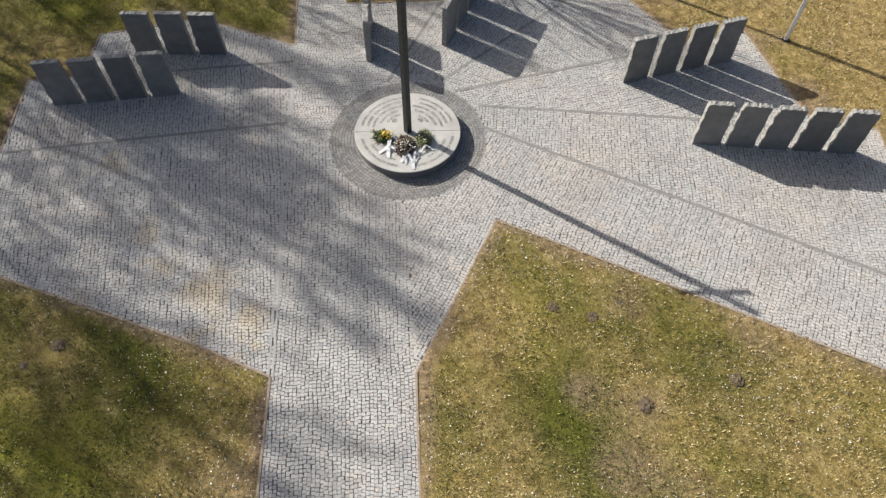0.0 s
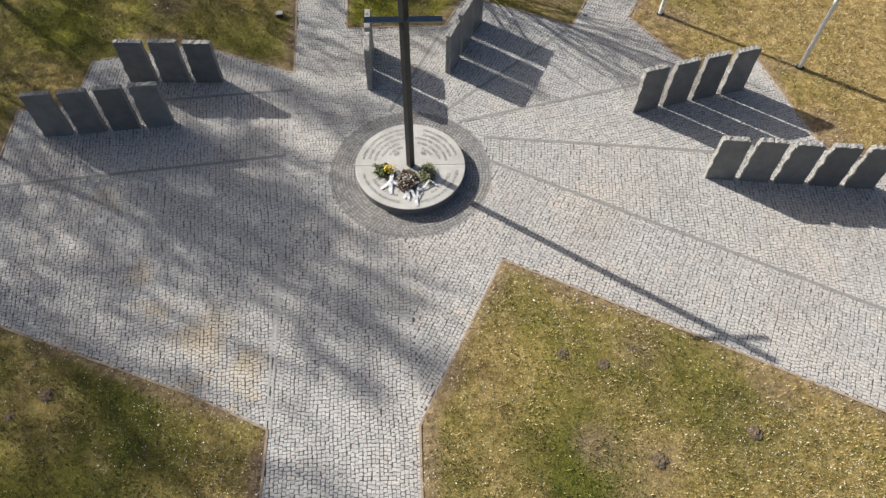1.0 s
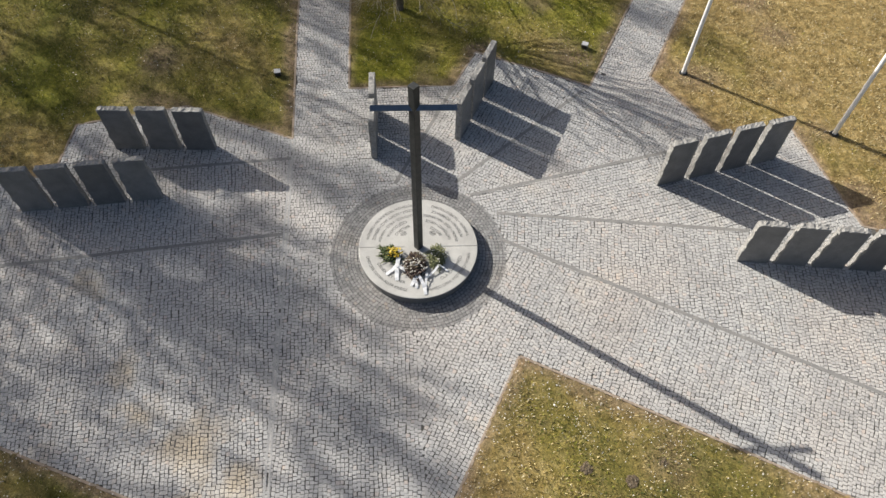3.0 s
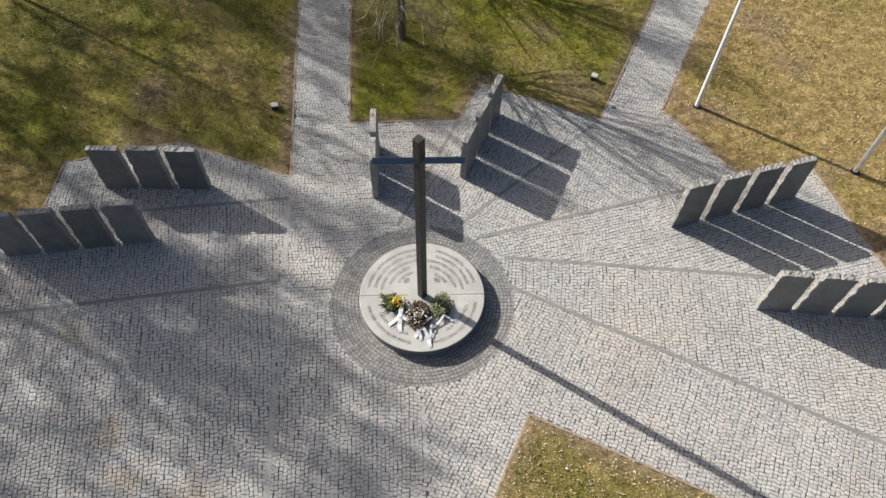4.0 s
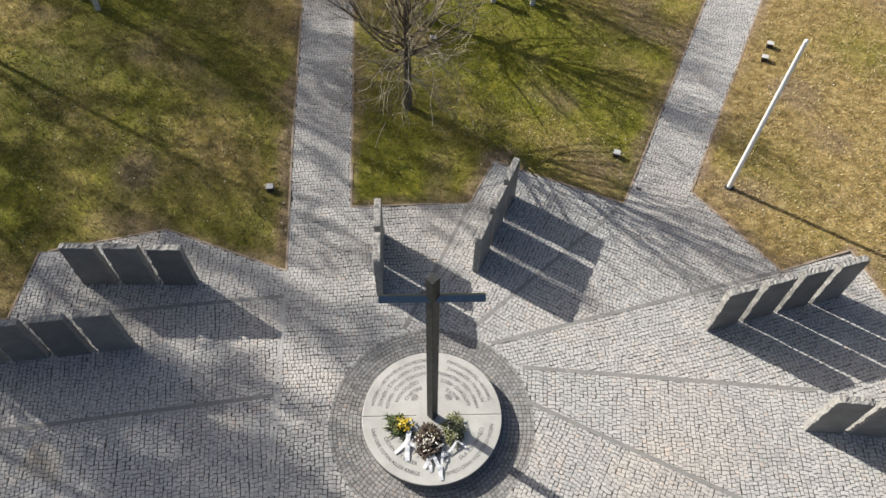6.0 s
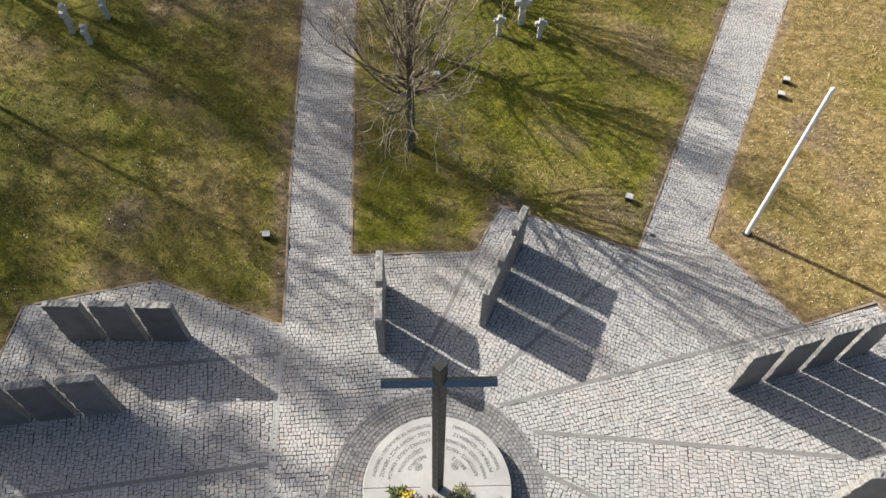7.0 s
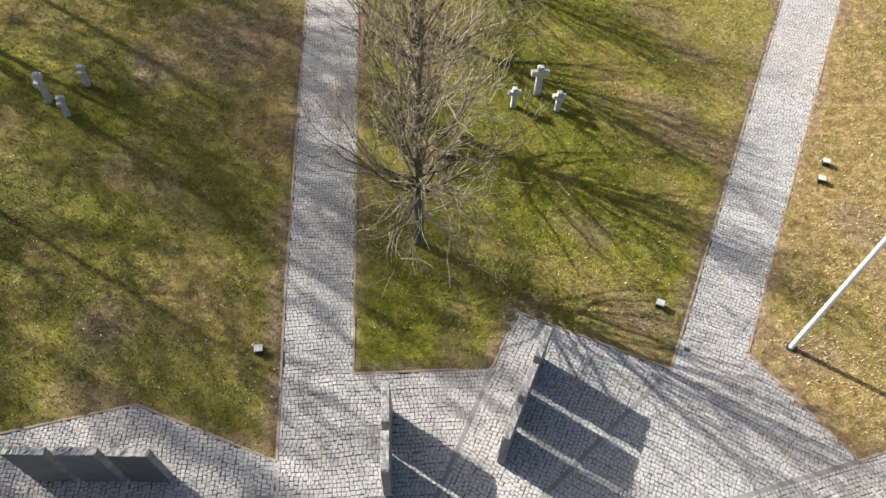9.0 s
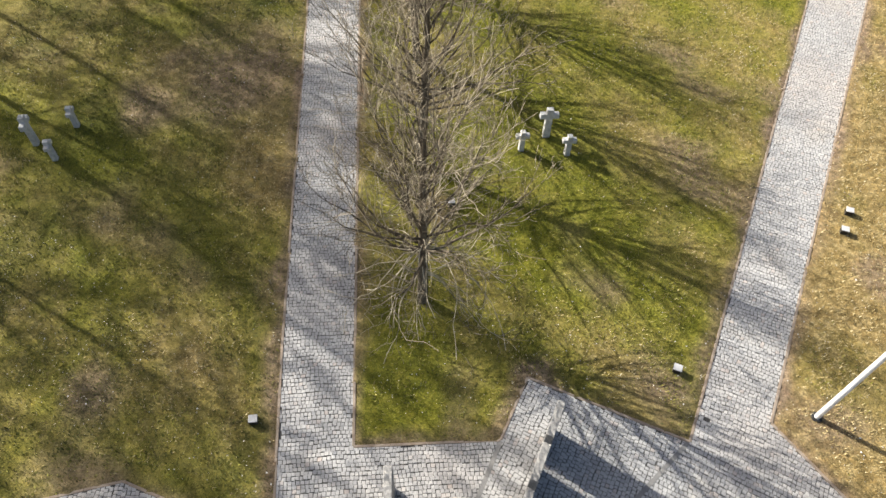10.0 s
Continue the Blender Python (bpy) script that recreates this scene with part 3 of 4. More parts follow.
for body, r, a0, room in (("TARNOW • TSCHENSTOCHAU", 1.52, 14, 60), ("PETRIKAU • SCHIERATZ", 1.34, 14, 58), ("KRAKAU • LODZ • NEU SANDEZ", 1.16, 8, 74),
                          ("KATTOWITZ • KIELCE", 0.98, 14, 62), ("BIELITZ", 0.80, 30, 32),
                          ("PIOTRKÓW TRYBUNALSKI • TARNÓW", 1.52, 95, 75), ("ŁÓDŹ • NOWY SĄCZ • SIERADZ", 1.34, 97, 72),
                          ("KATOWICE • KIELCE • KRAKÓW", 1.16, 97, 74), ("CZĘSTOCHOWA", 0.98, 110, 48), ("BIELSKO", 0.80, 108, 40),
                          ("UND DER TOTEN ALLER KRIEGE", 1.50, 192, 66), ("GEDENKET IHRER", 1.28, 205, 48), ("DES", 1.08, 198, 14),
                          ("I PAMIĘCI OFIAR WSZYSTKICH WOJEN", 1.50, 278, 72), ("DLA ICH PAMIĘCI", 1.28, 300, 44)):
    arc_text(body, r, a0, 0.125, halves[a0 >= 180], room)
for sx in (-1, 1):
    bm = bmesh.new()
    for k in range(5):
        box(bm, -0.006, 0.006, -0.09 + 0.012 * abs(k - 2), 0.09 - 0.012 * abs(k - 2), 0.3105, 0.3125)
        bmesh.ops.translate(bm, vec=((k - 2) * 0.035, 0, 0), verts=bm.verts[-8:])
    box(bm, -0.11, 0.11, -0.006, 0.006, 0.3105, 0.3128)
    bmesh.ops.rotate(bm, verts=bm.verts, matrix=Matrix.Rotation(radians(-40 * sx), 3, "Z"))
    bmesh.ops.translate(bm, vec=(0.42 * sx, 0.46, 0), verts=bm.verts)
    part("engraved_emblem", bm, M_INK, halves[0])


def build_cross():
    ob = empty("tall_cross", pose(0.61, 0.29, 0.31))
    tagged(ob, "tall slender dark steel cross on the round plinth", "cross")
    H = 6.49 - 0.31
    bm = bmesh.new()
    h = 0.092
    box(bm, -h, h, -h, h, 0, H, 0.008)
    bmesh.ops.rotate(bm, verts=bm.verts, matrix=Matrix.Rotation(radians(45), 3, "Z"))
    part("post", bm, M_STEEL, ob)
    for x0, x1 in ((-0.97, -0.02), (0.02, 0.95)):
        bm = bmesh.new()
        box(bm, x0, x1, -0.068, 0.068, -0.068, 0.068, 0.005)
        bmesh.ops.rotate(bm, verts=bm.verts, matrix=Matrix.Rotation(radians(45), 3, "X"))
        bmesh.ops.translate(bm, vec=(0, 0, H - 0.66), verts=bm.verts)
        part("arm", bm, M_ARM, ob, "steel arm with the blue of the sky in its colour")
    bm = bmesh.new()
    box(bm, -0.28, 0.28, -0.28, 0.28, -0.0, 0.004)
    bmesh.ops.rotate(bm, verts=bm.verts, matrix=Matrix.Rotation(radians(45), 3, "Z"))
    part("base_plate", bm, M_DISC, ob)


build_cross()


# ---------------------------------------------------------------- flowers on the plinth
def leaves(rnd, n, size, spread, height, heading):
    """A loose sheaf of narrow leaves and stems, longer along the heading than across it."""
    vs, fs = [], []
    ch, sh = math.cos(heading), math.sin(heading)
    for k in range(n):
        a = rnd.uniform(0, 2 * math.pi)
        r = spread * math.sqrt(rnd.random()) * rnd.uniform(0.7, 1.15)
        u, v = 1.15 * r * math.cos(a), 0.72 * r * math.sin(a)
        bx, by = u * ch - v * sh, u * sh + v * ch
        bz = height * max(0, 1 - (r / spread) ** 2) * rnd.uniform(0.2, 1.0) + 0.012
        d = rnd.gauss(heading, 0.9)
        L, w = size * rnd.uniform(0.5, 1.5), size * rnd.uniform(0.07, 0.16)
        up = rnd.uniform(0.0, 0.45) * L
        dx, dy = math.cos(d), math.sin(d)
        i = len(vs)
        vs += [(bx - dy * w * 0.3, by + dx * w * 0.3, bz), (bx + dy * w * 0.3, by - dx * w * 0.3, bz),
               (bx + dx * L * 0.55 + dy * w, by + dy * L * 0.55 - dx * w, bz + up), (bx + dx * L * 0.55 - dy * w, by + dy * L * 0.55 + dx * w, bz + up),
               (bx + dx * L, by + dy * L, max(0.006, bz + up * 0.5))]
        fs += [(i, i + 1, i + 2, i + 3), (i + 3, i + 2, i + 4)]
    return vs, fs


def blossoms(rnd, n, size, spread, height, lean=(0, 0)):
    """Six-petalled cups."""
    vs, fs = [], []
    for k in range(n):
        a = rnd.uniform(0, 2 * math.pi)
        r = spread * math.sqrt(rnd.random())
        cx, cy = r * math.cos(a) + lean[0], r * math.sin(a) * 0.8 + lean[1]
        cz = height * (1.05 - 0.6 * (r / spread) ** 2) * rnd.uniform(0.8, 1.15)
        tx, ty = rnd.uniform(-0.4, 0.4), rnd.uniform(-0.4, 0.4)
        i = len(vs)
        s = size * rnd.uniform(0.7, 1.2)
        vs.append((cx, cy, cz - 0.3 * s))
        for p in range(12):
            b = p * math.pi / 6
            q = s * (1.0 if p % 2 == 0 else 0.55)
            vs.append((cx + q * math.cos(b), cy + q * math.sin(b), cz + q * (tx * math.cos(b) + ty * math.sin(b))))
        for p in range(12):
            fs.append((i, i + 1 + p, i + 1 + (p + 1) % 12))
    return vs, fs


def ribbon(points, width, rise=0.012):
    """A flat band with thickness laid along points on the plinth."""
    bm = bmesh.new()
    rows = []
    for k, (x, y, z) in enumerate(points):
        a, b = points[max(0, k - 1)], points[min(len(points) - 1, k + 1)]
        dx, dy = b[0] - a[0], b[1] - a[1]
        l = math.hypot(dx, dy) or 1
        nx, ny = -dy / l * width / 2, dx / l * width / 2
        rows.append([bm.verts.new((x + nx, y + ny, z)), bm.verts.new((x - nx, y - ny, z + 0.008)), bm.verts.new((x - nx, y - ny, z + 0.011)), bm.verts.new((x + nx, y + ny, z + 0.003))])
    for p, q in zip(rows, rows[1:]):
        for i in range(4):
            j = (i + 1) % 4
            bm.faces.new((p[i], p[j], q[j], q[i]))
    bm.faces.new(rows[0]), bm.faces.new(list(reversed(rows[-1])))
    bmesh.ops.recalc_face_normals(bm, faces=bm.faces)
    return bm


def curve_points(p0, p1, p2, z0, z1, n=10):
    out = []
    for k in range(n + 1):
        s = k / n
        x = (1 - s) ** 2 * p0[0] + 2 * s * (1 - s) * p1[0] + s * s * p2[0]
        y = (1 - s) ** 2 * p0[1] + 2 * s * (1 - s) * p1[1] + s * s * p2[1]
        out.append((x, y, z0 * (1 - s) + z1 * s + 0.012 * abs(math.sin(s * 9))))
    return out


def bouquet(x, y, label, leaf_mat, bloom_mat, n_leaf, n_bloom, bloom_size, spread, height, bands, seed, lean=(0, 0), leaf_size=0.12, heading=90):
    rnd = random.Random(seed)
    ob = empty("flower_bouquet", pose(x, y, 0.312))
    tagged(ob, label, "bouquet", "bouquets on the plinth")
    v, f = leaves(rnd, n_leaf, leaf_size, spread, height, radians(heading))
    mesh_object("foliage", v, f, leaf_mat, ob)
    if n_bloom:
        v, f = blossoms(rnd, n_bloom, bloom_size, spread * 0.95, height + 0.07, lean)
        mesh_object("blossoms", v, f, bloom_mat, ob)
    for p0, p1, p2, w in bands:
        part("ribbon", ribbon(curve_points(p0, p1, p2, 0.1, 0.004), w), M_RIBBON, ob, "white satin ribbon")


bouquet(-0.15, 0.0, "yellow daffodil bouquet with white ribbons lying on the plinth", M_LEAF, M_YELLOW, 260, 62, 0.036, 0.27, 0.15,
        (((0.22, -0.12), (0.2, -0.4), (-0.14, -0.62), 0.085), ((0.2, -0.12), (0.14, -0.45), (0.16, -0.82), 0.11), ((0.12, -0.36), (0.3, -0.45), (0.52, -0.58), 0.1),
         ((0.28, 0.12), (0.24, 0.0), (0.18, -0.2), 0.06)), 1, (0.06, 0.05), 0.17, 150)
bouquet(0.5, -0.42, "dark heather bouquet with small white blossoms and ribbon", M_LEAF_DARK, M_PETAL, 680, 80, 0.022, 0.37, 0.2,
        (((0.02, -0.25), (0.02, -0.4), (-0.1, -0.58), 0.09), ((0.02, -0.25), (0.05, -0.4), (0.05, -0.66), 0.08), ((0.1, -0.3), (0.25, -0.5), (0.3, -0.86), 0.09)), 2, leaf_size=0.15)
bouquet(1.12, -0.14, "olive green conifer bouquet with pale ribbons", M_LEAF_OLIVE, M_PETAL, 640, 34, 0.018, 0.34, 0.19,
        (((0.05, -0.26), (-0.1, -0.5), (-0.32, -0.62), 0.06), ((-0.28, -0.5), (-0.32, -0.8), (-0.33, -1.06), 0.06), ((0.05, -0.26), (0.2, -0.3), (0.3, -0.42), 0.05)), 3)


# ---------------------------------------------------------------- poles, lamps, small crosses, molehills
def flagpole(x, y, h):
    ob = empty("flagpole", pose(x, y, 0))
    tagged(ob, "bare white painted flagpole standing in dry grass", "flagpole", "flagpoles")
    bm = bmesh.new()
    cone(bm, 0.075, 0.055, 0.05, h, 24)
    pole = part("pole", bm, M_WHITE, ob)
    bm = bmesh.new()
    cone(bm, 0.058, 0.03, h, h + 0.04, 20)
    part("cap", bm, M_WHITE, pole)
    bm = bmesh.new()
    cone(bm, 0.16, 0.13, -0.03, 0.06, 20)
    part("foot", bm, M_BLACK, ob, "dark metal foot")


flagpole(9.83, 7.58, 5.56)
flagpole(14.17, 4.67, 5.56)


def spotlight(x, y, turn):
    ob = empty("ground_spotlight", pose(x, y, 0, 0, 0, turn))
    tagged(ob, "small box-shaped floodlight with pale top set in the lawn", "floodlight", "ground floodlights")
    bm = bmesh.new()
    box(bm, -0.1, 0.1, -0.09, 0.09, 0.03, 0.19, 0.012)
    housing = part("housing", bm, M_BLACK, ob)
    bm = bmesh.new()
    box(bm, -0.11, 0.11, -0.1, 0.1, 0.19, 0.22, 0.008)
    part("lid", bm, M_LID, housing, "pale metal lid")
    bm = bmesh.new()
    box(bm, -0.09, 0.09, -0.07, 0.07, -0.03, 0.03)
    part("foot", bm, M_STONE, ob)


for x, y, a in ((-4.16, 7.66, 5), (6.56, 8.9, -25), (12.55, 13.36, -20), (12.95, 14.08, -20), (0.87, 14.5, 5)):
    spotlight(x, y, a)


def grave_cross(x, y, h, turn):
    """A stocky stone cross: shaft and arms in one outline, a little tapered."""
    w, t = 0.066 * h / 0.9 + 0.014, 0.085
    a = 0.2 * h / 0.9 + 0.025
    z2 = h - 1.7 * w
    z1 = z2 - 1.75 * w
    pts = [(-w * 1.12, 0), (w * 1.12, 0), (w, z1), (a, z1), (a, z2), (w, z2), (w, h), (-w, h), (-w, z2), (-a, z2), (-a, z1), (-w, z1)]
    bm = bmesh.new()
    f = bm.faces.new([bm.verts.new((px, -t, pz)) for px, pz in pts])
    ext = bmesh.ops.extrude_face_region(bm, geom=[f])
    bmesh.ops.translate(bm, vec=(0, 2 * t, 0), verts=[v for v in ext["geom"] if isinstance(v, bmesh.types.BMVert)])
    bmesh.ops.recalc_face_normals(bm, faces=bm.faces)
    bmesh.ops.bevel(bm, geom=list(bm.edges), offset=0.012, segments=1, affect="EDGES")
    me = bpy.data.meshes.new("stone_cross")
    bm.to_mesh(me)
    bm.free()
    me.materials.append(M_STONE)
    ob = new("stone_cross", me)
    ob.matrix_world = pose(x, y, -0.02, 0, 0, turn)
    tagged(ob, "stocky weathered grey stone cross standing in the lawn", "stone cross", "stone crosses in the lawn")


for x, y, h, a in ((4.05, 17.38, 1.24, 3), (3.18, 16.75, 0.88, 5), (4.64, 16.56, 0.88, 3), (-12.25, 17.05, 1.22, 97), (-11.46, 16.38, 0.86, 97), (-11.2, 17.85, 0.86, 94)):
    grave_cross(x, y, h, a)


def molehill(x, y, r, seed):
    rr = random.Random(seed)
    bm = bmesh.new()
    bmesh.ops.create_icosphere(bm, subdivisions=4, radius=1)
    for v in bm.verts:
        d = v.co.normalized()
        k = 1 + 0.35 * noise.noise(d * 2.2 + Vector((seed, 0, 0))) + 0.22 * noise.noise(d * 6 + Vector((0, seed, 0))) + rr.uniform(-0.05, 0.05)
        v.co = Vector((d.x * r * k, d.y * r * k, max(-0.03, d.z) * r * 0.3 * k))
    me = bpy.data.meshes.new("molehill")
    bm.to_mesh(me)
    bm.free()
    me.materials.append(M_EARTH)
    ob = new("molehill", me)
    ob.matrix_world = pose(x, y, 0.0)
    tagged(ob, "low crumbly molehill of dark earth in the grass", "molehill", "molehills")


# the last, smallest mound stands in for a small dark burrow hole
for k, (x, y, r) in enumerate(((-8.68, -6.85, 0.2), (5.66, -6.33, 0.17), (9.14, -8.26, 0.2), (6.66, -8.89, 0.2), (-9.45, -7.41, 0.15), (6.5, -5.9, 0.14), (4.6, -6.0, 0.15), (-6.7, 20.68, 0.11))):
    molehill(x, y, r, k + 1)


# ---------------------------------------------------------------- bare trees
def stem(rnd, p, d, length, r, n, wobble, lift, tip):
    """One limb: places and radii from its foot to its tip."""
    pts = [(p.copy(), r)]
    q, dd = p.copy(), d.copy()
    for k in range(n):
        dd = (dd + Vector((rnd.gauss(0, wobble), rnd.gauss(0, wobble), rnd.gauss(0, wobble) + lift))).normalized()
        q = q + dd * (length / n)
        pts.append((q.copy(), max(tip, r * (1 - 0.85 * (k + 1) / n))))
    return pts


def along(pts, s):
    f = s * (len(pts) - 1)
    i = min(len(pts) - 2, int(f))
    a, b = pts[i], pts[i + 1]
    return a[0].lerp(b[0], f - i), a[1] + (b[1] - a[1]) * (f - i), (b[0] - a[0]).normalized()


def young_paths(rnd):
    """A young tree: a straight leader, limbs that spread low down and rise steeply higher up, bent twigs hanging below."""
    thick, fine, low = [], [], []
    trunk = stem(rnd, Vector((0, 0, -0.05)), Vector((0, 0, 1)), 7.6, 0.15, 18, 0.035, 0.03, 0.008)
    trunk = [(p, max(0.009, 0.145 - 0.012 * p.z if p.z < 2.6 else 0.112 - 0.021 * (p.z - 2.6))) for p, r in trunk]
    thick.append(trunk)
    count = 36
    for c in range(count):
        rel = (c + rnd.uniform(-0.4, 0.4)) / (count - 1)
        rel = min(1, max(0, rel)) ** 1.25
        at, r, d = along(trunk, (2.15 + 3.4 * rel ** 1.3) / 7.65)
        a = c * 2.4 + rnd.uniform(-0.4, 0.4)
        rise = 0.36 + 1.45 * rel ** 0.9 + rnd.uniform(-0.15, 0.35)
        length = (3.9 - 1.3 * rel) * rnd.uniform(0.75, 1.12)
        limb = stem(rnd, at, Vector((math.cos(a), math.sin(a), rise)).normalized(), length, rnd.uniform(0.032, 0.05) * (1 - 0.45 * rel), 11, 0.11, 0.045, 0.007)
        thick.append(limb)
        for b in range(11):
            at2, r2, d2 = along(limb, rnd.uniform(0.14, 1.0))
            w = Vector((rnd.gauss(0, 1), rnd.gauss(0, 1), rnd.gauss(0, 0.5) + 0.45)).normalized()
            bough = stem(rnd, at2, (d2 + w * rnd.uniform(0.4, 0.95)).normalized(), rnd.uniform(0.6, 1.7), max(0.009, r2 * 0.52), 7, 0.16, 0.04, 0.005)
            fine.append(bough)
            for q in range(5):
                at3, r3, d3 = along(bough, rnd.uniform(0.1, 1.0))
                w = Vector((rnd.gauss(0, 1), rnd.gauss(0, 1), rnd.gauss(0, 0.6) + 0.2)).normalized()
                fine.append(stem(rnd, at3, (d3 + w * rnd.uniform(0.3, 0.8)).normalized(), rnd.uniform(0.25, 0.8), max(0.006, r3 * 0.55), 4, 0.17, 0.02, 0.0045))
    for c in range(32):
        at, r, d = along(trunk, rnd.uniform(0.13, 0.38))
        a = c * 2.4 + 1.0 + rnd.uniform(-0.5, 0.5)
        limb = stem(rnd, at, Vector((math.cos(a) + 0.12, math.sin(a) - 0.3, rnd.uniform(-0.1, 0.3))).normalized(), rnd.uniform(1.6, 3.6), rnd.uniform(0.012, 0.02), 12, 0.21, -0.055, 0.008)
        limb = [(Vector((p.x, p.y, max(p.z, 0.16 + 0.02 * k))), r) for k, (p, r) in enumerate(limb)]
        low.append(limb)
        for b in range(5):
            at2, r2, d2 = along(limb, rnd.uniform(0.25, 1.0))
            w = Vector((rnd.gauss(0, 1), rnd.gauss(0, 1), rnd.gauss(0, 0.6) - 0.1)).normalized()
            bough = stem(rnd, at2, (d2 + w * rnd.uniform(0.5, 1.0)).normalized(), rnd.uniform(0.4, 1.1), max(0.007, r2 * 0.7), 6, 0.24, -0.01, 0.005)
            fine.append(bough)
            for q in range(2):
                at3, r3, d3 = along(bough, rnd.uniform(0.2, 1.0))
                w = Vector((rnd.gauss(0, 1), rnd.gauss(0, 1), rnd.gauss(0, 0.8))).normalized()
                fine.append(stem(rnd, at3, (d3 + w).normalized(), rnd.uniform(0.15, 0.45), max(0.006, r3 * 0.6), 4, 0.25, 0.0, 0.0045))
    return thick, fine, low


def tree_paths(rnd, height, trunk_r, reach, clear, counts, twig_r):
    """Limbs of a tall bare tree as lists of (place, radius): the trunk first, then limbs, and the fine twigs apart.
    reach: length of the lowest limbs; clear: share of the trunk without limbs; counts: limbs, boughs and twigs on each."""
    thick, fine = [], []
    trunk = stem(rnd, Vector((0, 0, -0.05)), Vector((0, 0, 1)), height, trunk_r, 12, 0.035, 0.02, 0.01)
    thick.append(trunk)
    for c in range(counts[0]):
        h = clear + (1 - clear) * ((c + rnd.random()) / counts[0]) ** 1.15 * 0.97
        at, r, d = along(trunk, h)
        rel = (h - clear) / (1 - clear)
        a = c * 2.4 + rnd.uniform(-0.5, 0.5)
        out = Vector((math.cos(a), math.sin(a), 0))
        rise = rnd.uniform(0.25, 0.7) + 1.3 * rel
        length = reach * (1.05 - 0.72 * rel) * rnd.uniform(0.75, 1.15)
        limb = stem(rnd, at, (out + Vector((0, 0, rise))).normalized(), length, max(0.014, r * rnd.uniform(0.22, 0.4)), 8, 0.09, 0.035 if rel > 0.15 else -0.02, 0.006)
        thick.append(limb)
        for b in range(counts[1]):
            s = rnd.uniform(0.15, 1.0)
            at2, r2, d2 = along(limb, s)
            w = Vector((rnd.gauss(0, 1), rnd.gauss(0, 1), rnd.gauss(0, 0.6) + 0.1)).normalized()
            bough = stem(rnd, at2, (d2 + w * rnd.uniform(0.5, 0.95)).normalized(), length * rnd.uniform(0.25, 0.5), max(twig_r * 1.3, r2 * 0.6), 5, 0.14, 0.03 if rel > 0.15 else -0.05, twig_r)
            fine.append(bough)
            for q in range(counts[2]):
                at3, r3, d3 = along(bough, rnd.uniform(0.1, 1.0))
                w = Vector((rnd.gauss(0, 1), rnd.gauss(0, 1), rnd.gauss(0, 0.8))).normalized()
                fine.append(stem(rnd, at3, (d3 + w * rnd.uniform(0.5, 1.0)).normalized(), length * rnd.uniform(0.09, 0.24), max(twig_r, r3 * 0.6), 3, 0.2, 0.0 if rel > 0.2 else -0.08, twig_r * 0.7))
    return thick, fine


def tubes(paths, sides):
    vs, fs = [], []
    for pts in paths:
        base = len(vs)
        for k, (p, r) in enumerate(pts):
            a = pts[max(0, k - 1)][0]
            b = pts[min(len(pts) - 1, k + 1)][0]
            d = (b - a).normalized()
            u = d.orthogonal().normalized()
            w = d.cross(u)
            for s in range(sides):
                c = 2 * math.pi * s / sides
                q = p + (u * math.cos(c) + w * math.sin(c)) * r
                vs.append((q.x, q.y, q.z))
        for k in range(len(pts) - 1):
            for s in range(sides):
                t = (s + 1) % sides
                fs.append((base + k * sides + s, base + k * sides + t, base + (k + 1) * sides + t, base + (k + 1) * sides + s))
    return np.array(vs), np.array(fs)


def bare_tree(x, y, paths, label, limbs_apart=False):
    ob = empty("bare_tree", pose(x, y, 0))
    tagged(ob, label, "tree", "bare trees")
    thick, fine = paths[:2]
    v, f = tubes(thick[:1], 14)
    mesh_object("trunk", v, f, M_BARK, ob, True)
    if limbs_apart:
        for limb in thick[1:]:
            v, f = tubes([limb], 6)
            mesh_object("limb", v, f, M_LIMB, ob, True)
        for limb in paths[2]:
            v, f = tubes([limb], 5)
            mesh_object("limb", v, f, M_PALE, ob, True)
    else:
        fine = thick[1:] + fine
    v, f = tubes(fine, 3)
    mesh_object("crown", v, f, M_TWIG, ob, True)
    return ob


# a row of young trees beside the path
young = "leafless young tree with a slender leader and spreading twiggy limbs"
first = bare_tree(-0.02, 11.12, young_paths(random.Random(21)), young, True)
second = bare_tree(-0.06, 16.2, young_paths(random.Random(8)), young, True)
copy_thing(first, pose(-0.15, 21.2, 0, 0, 0, 130))
copy_thing(second, pose(-0.25, 26.3, 0, 0, 0, 220))
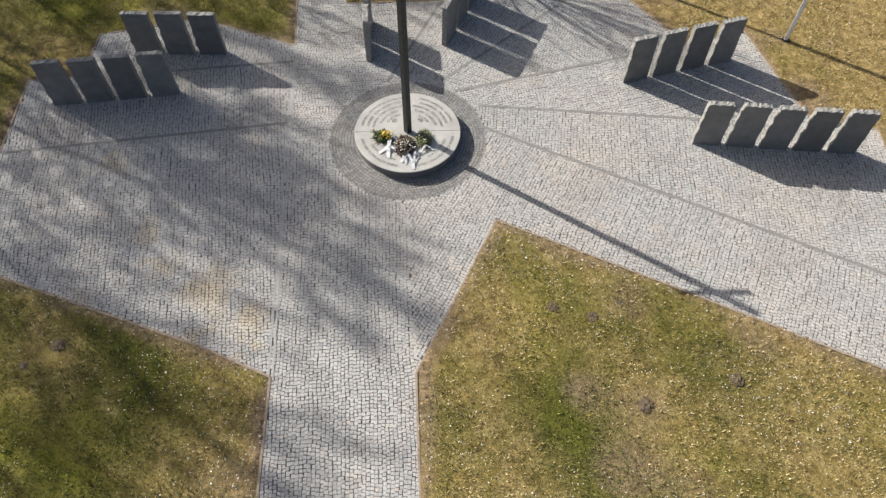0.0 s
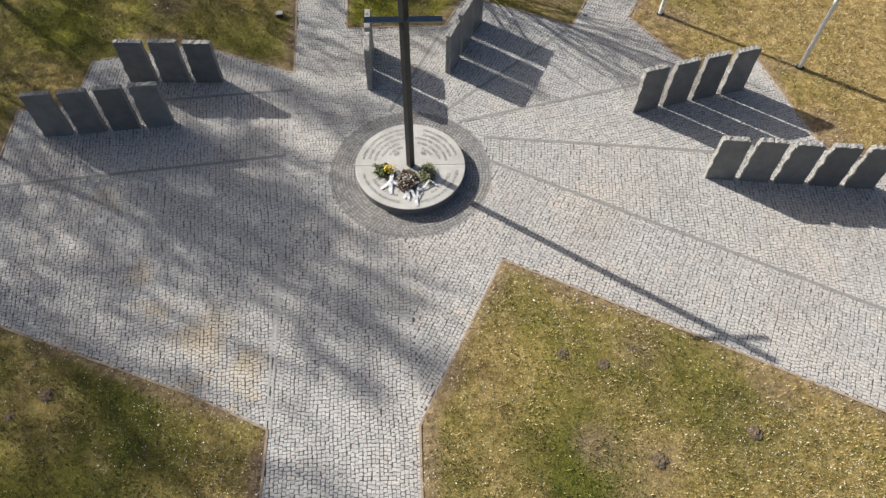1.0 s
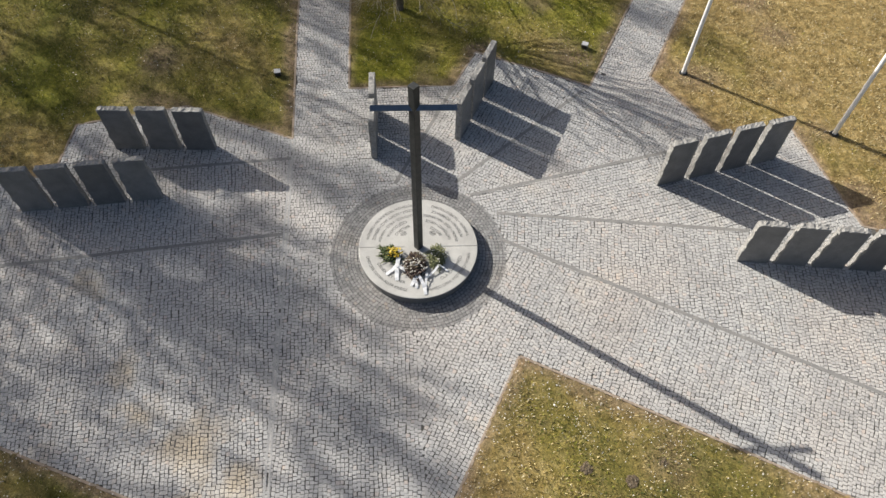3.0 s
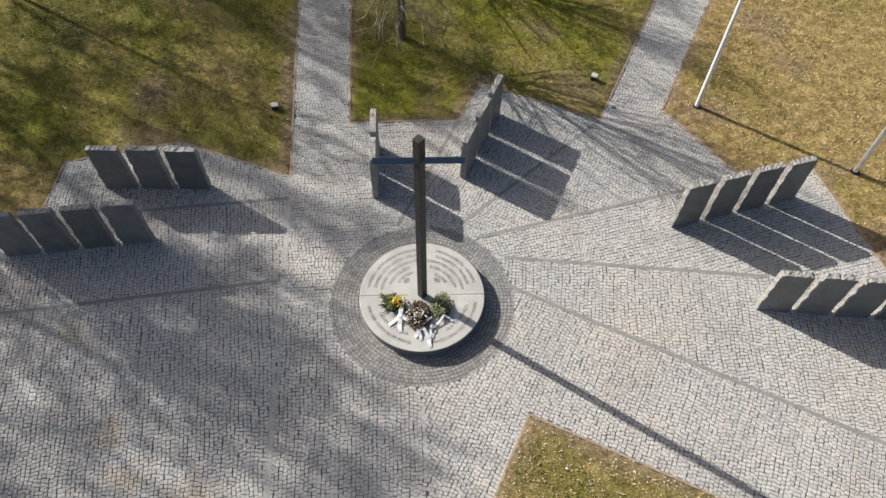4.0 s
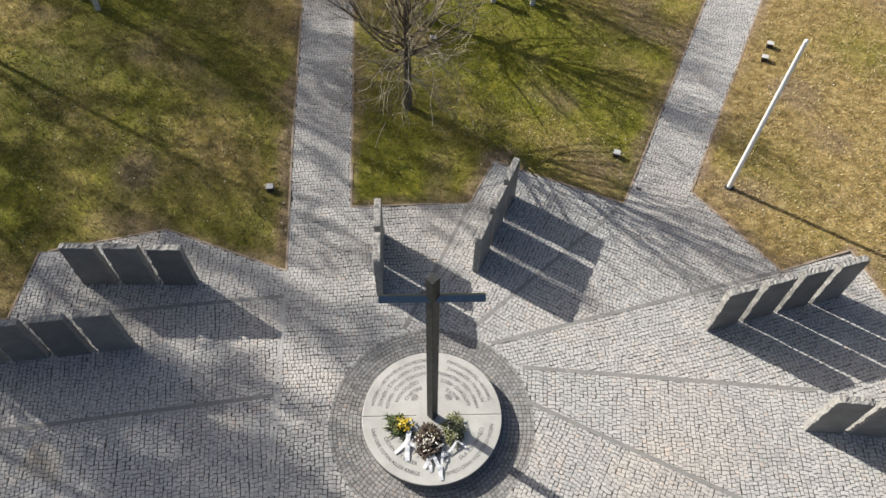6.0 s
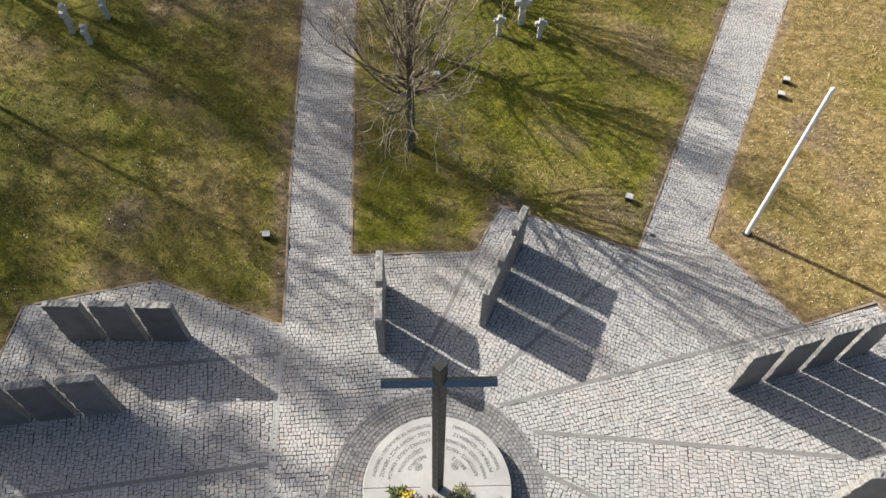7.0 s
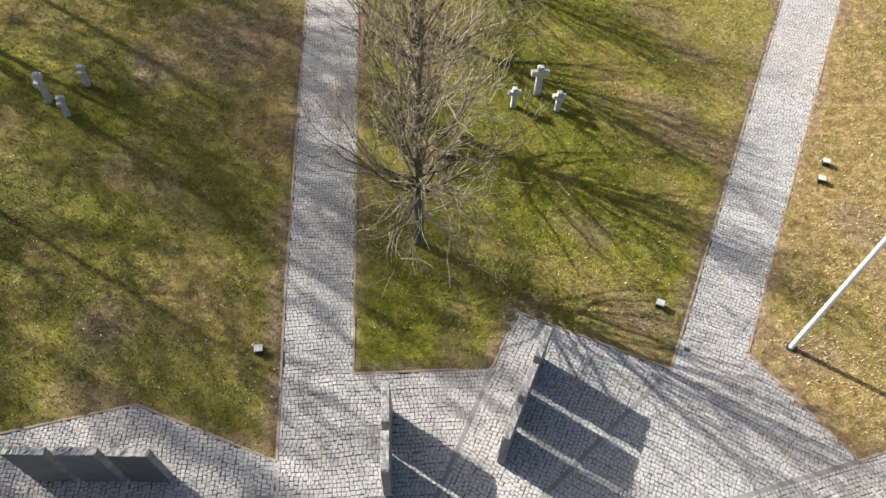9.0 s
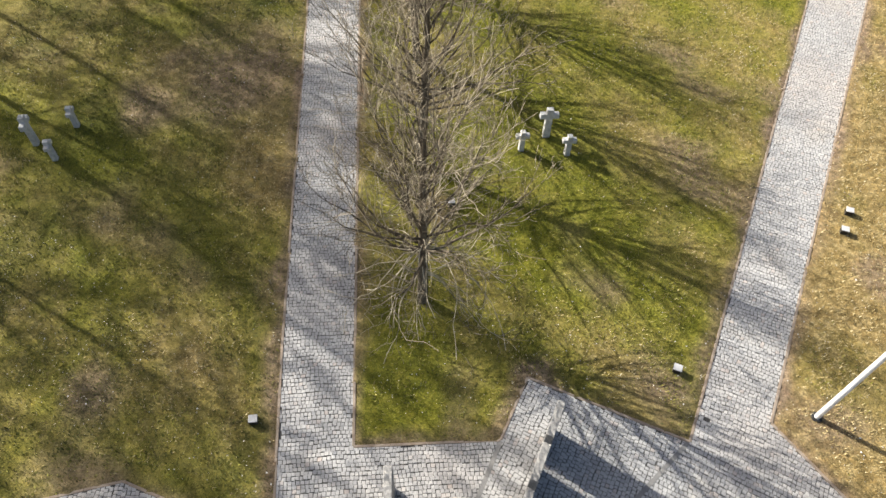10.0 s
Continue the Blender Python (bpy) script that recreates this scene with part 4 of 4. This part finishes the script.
# tall neighbours added out of view on the sunward side, to cast the streaks of shade over lawns and paving
tall = "tall leafless tree out of view, added for its shade"
sparse = bare_tree(-20.5, 33.5, tree_paths(random.Random(33), 18.0, 0.16, 4.2, 0.36, (20, 7, 5), 0.012), tall)
dense = bare_tree(-27.0, 14.8, tree_paths(random.Random(34), 20.0, 0.17, 5.4, 0.34, (34, 10, 8), 0.016), tall)
bare_tree(-20.5, 13.4, tree_paths(random.Random(35), 14.0, 0.15, 3.6, 0.56, (30, 9, 7), 0.013), tall)
for kind, x, y, s, r in ((dense, -24.0, 29.5, 0.84, 140), (dense, -29.0, 29.0, 0.85, 160), (dense, -22.0, 34.0, 0.72, 60), (dense, -18.5, 36.0, 0.62, 20), (dense, -21.0, 23.6, 0.8, 275), (dense, -17.0, 15.3, 0.55, 220), (dense, -17.2, 20.8, 0.76, 35),
                         (dense, -30.0, 10.2, 1.05, 30), (dense, -24.5, 11.5, 0.85, 10), (dense, -20.5, 9.0, 0.55, 150), (dense, -22.5, 3.3, 0.5, 300), (dense, -31.5, 21.0, 1.0, 250), (sparse, -29.5, 25.0, 1.1, 310), (dense, -27.5, 4.0, 0.95, 75), (sparse, -25.0, 8.5, 1.0, 200), (dense, -24.5, 34.0, 0.9, 100)):
    copy_thing(kind, pose(x, y, 0, 0, 0, r) @ Matrix.Diagonal((s, s, s, 1)))


# ---------------------------------------------------------------- grass, litter, paving pieces
def build_grass():
    rnd = np.random.RandomState(11)
    n = 540000
    x, y = rnd.uniform(-15, 19, n), rnd.uniform(-12.5, 27, n)
    out = ~inside(x, y)
    x, y = x[out], y[out]
    d = edge_distance(x, y)
    keep = (d > 0.05) & (rnd.uniform(0, 1, len(x)) < np.clip(0.08 + d * 1.3, 0, 1) * (0.65 + 0.5 * waves(x, y, 6, 2.5)))
    x, y = x[keep], y[keep]
    dry = dryness(x, y) + rnd.normal(0, 0.22, len(x)) > 0.5
    moss = (mossiness(x, y) > rnd.uniform(0.05, 1.0, len(x))) & ~dry
    for sel, name, mat, label in ((~dry & ~moss, "green_grass", M_BLADE_GREEN, "short green grass blades"), (moss, "moss_grass", M_BLADE_MOSS, "bright yellow-green mossy grass blades"), (dry, "dry_grass", M_BLADE_DRY, "short straw coloured grass blades")):
        px, py = x[sel], y[sel]
        m = len(px)
        a = rnd.uniform(0, 2 * np.pi, m)
        L, w = rnd.uniform(0.05, 0.12, m), rnd.uniform(0.008, 0.018, m)
        lean = rnd.uniform(0.3, 1.0, m)
        z = 0.02 + 0.015 * waves(px, py, 8, 0.7) * np.clip(edge_distance(px, py), 0, 1) - 0.008
        co = np.zeros((m, 3, 3))
        co[:, 0] = np.stack([px - np.sin(a) * w, py + np.cos(a) * w, z], -1)
        co[:, 1] = np.stack([px + np.sin(a) * w, py - np.cos(a) * w, z], -1)
        co[:, 2] = np.stack([px + np.cos(a) * L * lean, py + np.sin(a) * L * lean, z + L * (1.15 - 0.7 * lean)], -1)
        ob = mesh_object(name, co.reshape(-1, 3), np.arange(m * 3).reshape(-1, 3), mat)
        tagged(ob, label, "grass", kind="stuff")
    # pale leaves and daisies strewn over the grass
    m = 40000
    px, py = rnd.uniform(-15, 19, m), rnd.uniform(-12.5, 27, m)
    # thickest on the lawn corners beside the entrance
    px[:9000], py[:9000] = rnd.uniform(-9.5, 12, 9000), rnd.uniform(-11.5, -3.2, 9000)
    keep = ~inside(px, py) & (waves(px, py, 18, 1.0) + 0.5 * waves(px, py, 19, 4.0) + rnd.normal(0, 0.35, m) + np.where(py < -2, 0.9 * np.exp(-edge_distance(px, py) / 0.9), 0) > 0.25)
    px, py = px[keep], py[keep]
    m = len(px)
    r = rnd.uniform(0.006, 0.017, m) * np.where(rnd.uniform(0, 1, m) < 0.05, 1.8, 1)
    a = rnd.uniform(0, 2 * np.pi, m)
    z = 0.062 + 0.015 * waves(px, py, 8, 0.7)
    co = np.zeros((m, 5, 3))
    for k in range(5):
        b = a + k * 2 * np.pi / 5
        s = r * rnd.uniform(0.6, 1.2, m)
        co[:, k] = np.stack([px + s * np.cos(b), py + s * np.sin(b), z + rnd.uniform(-0.006, 0.006, m)], -1)
    ob = mesh_object("leaf_litter", co.reshape(-1, 3), np.arange(m * 5).reshape(-1, 5), M_SPECK)
    tagged(ob, "pale dead leaves and daisies strewn over the lawn", "leaf litter", kind="stuff")


build_grass()
build_kerbs()
build_setts()
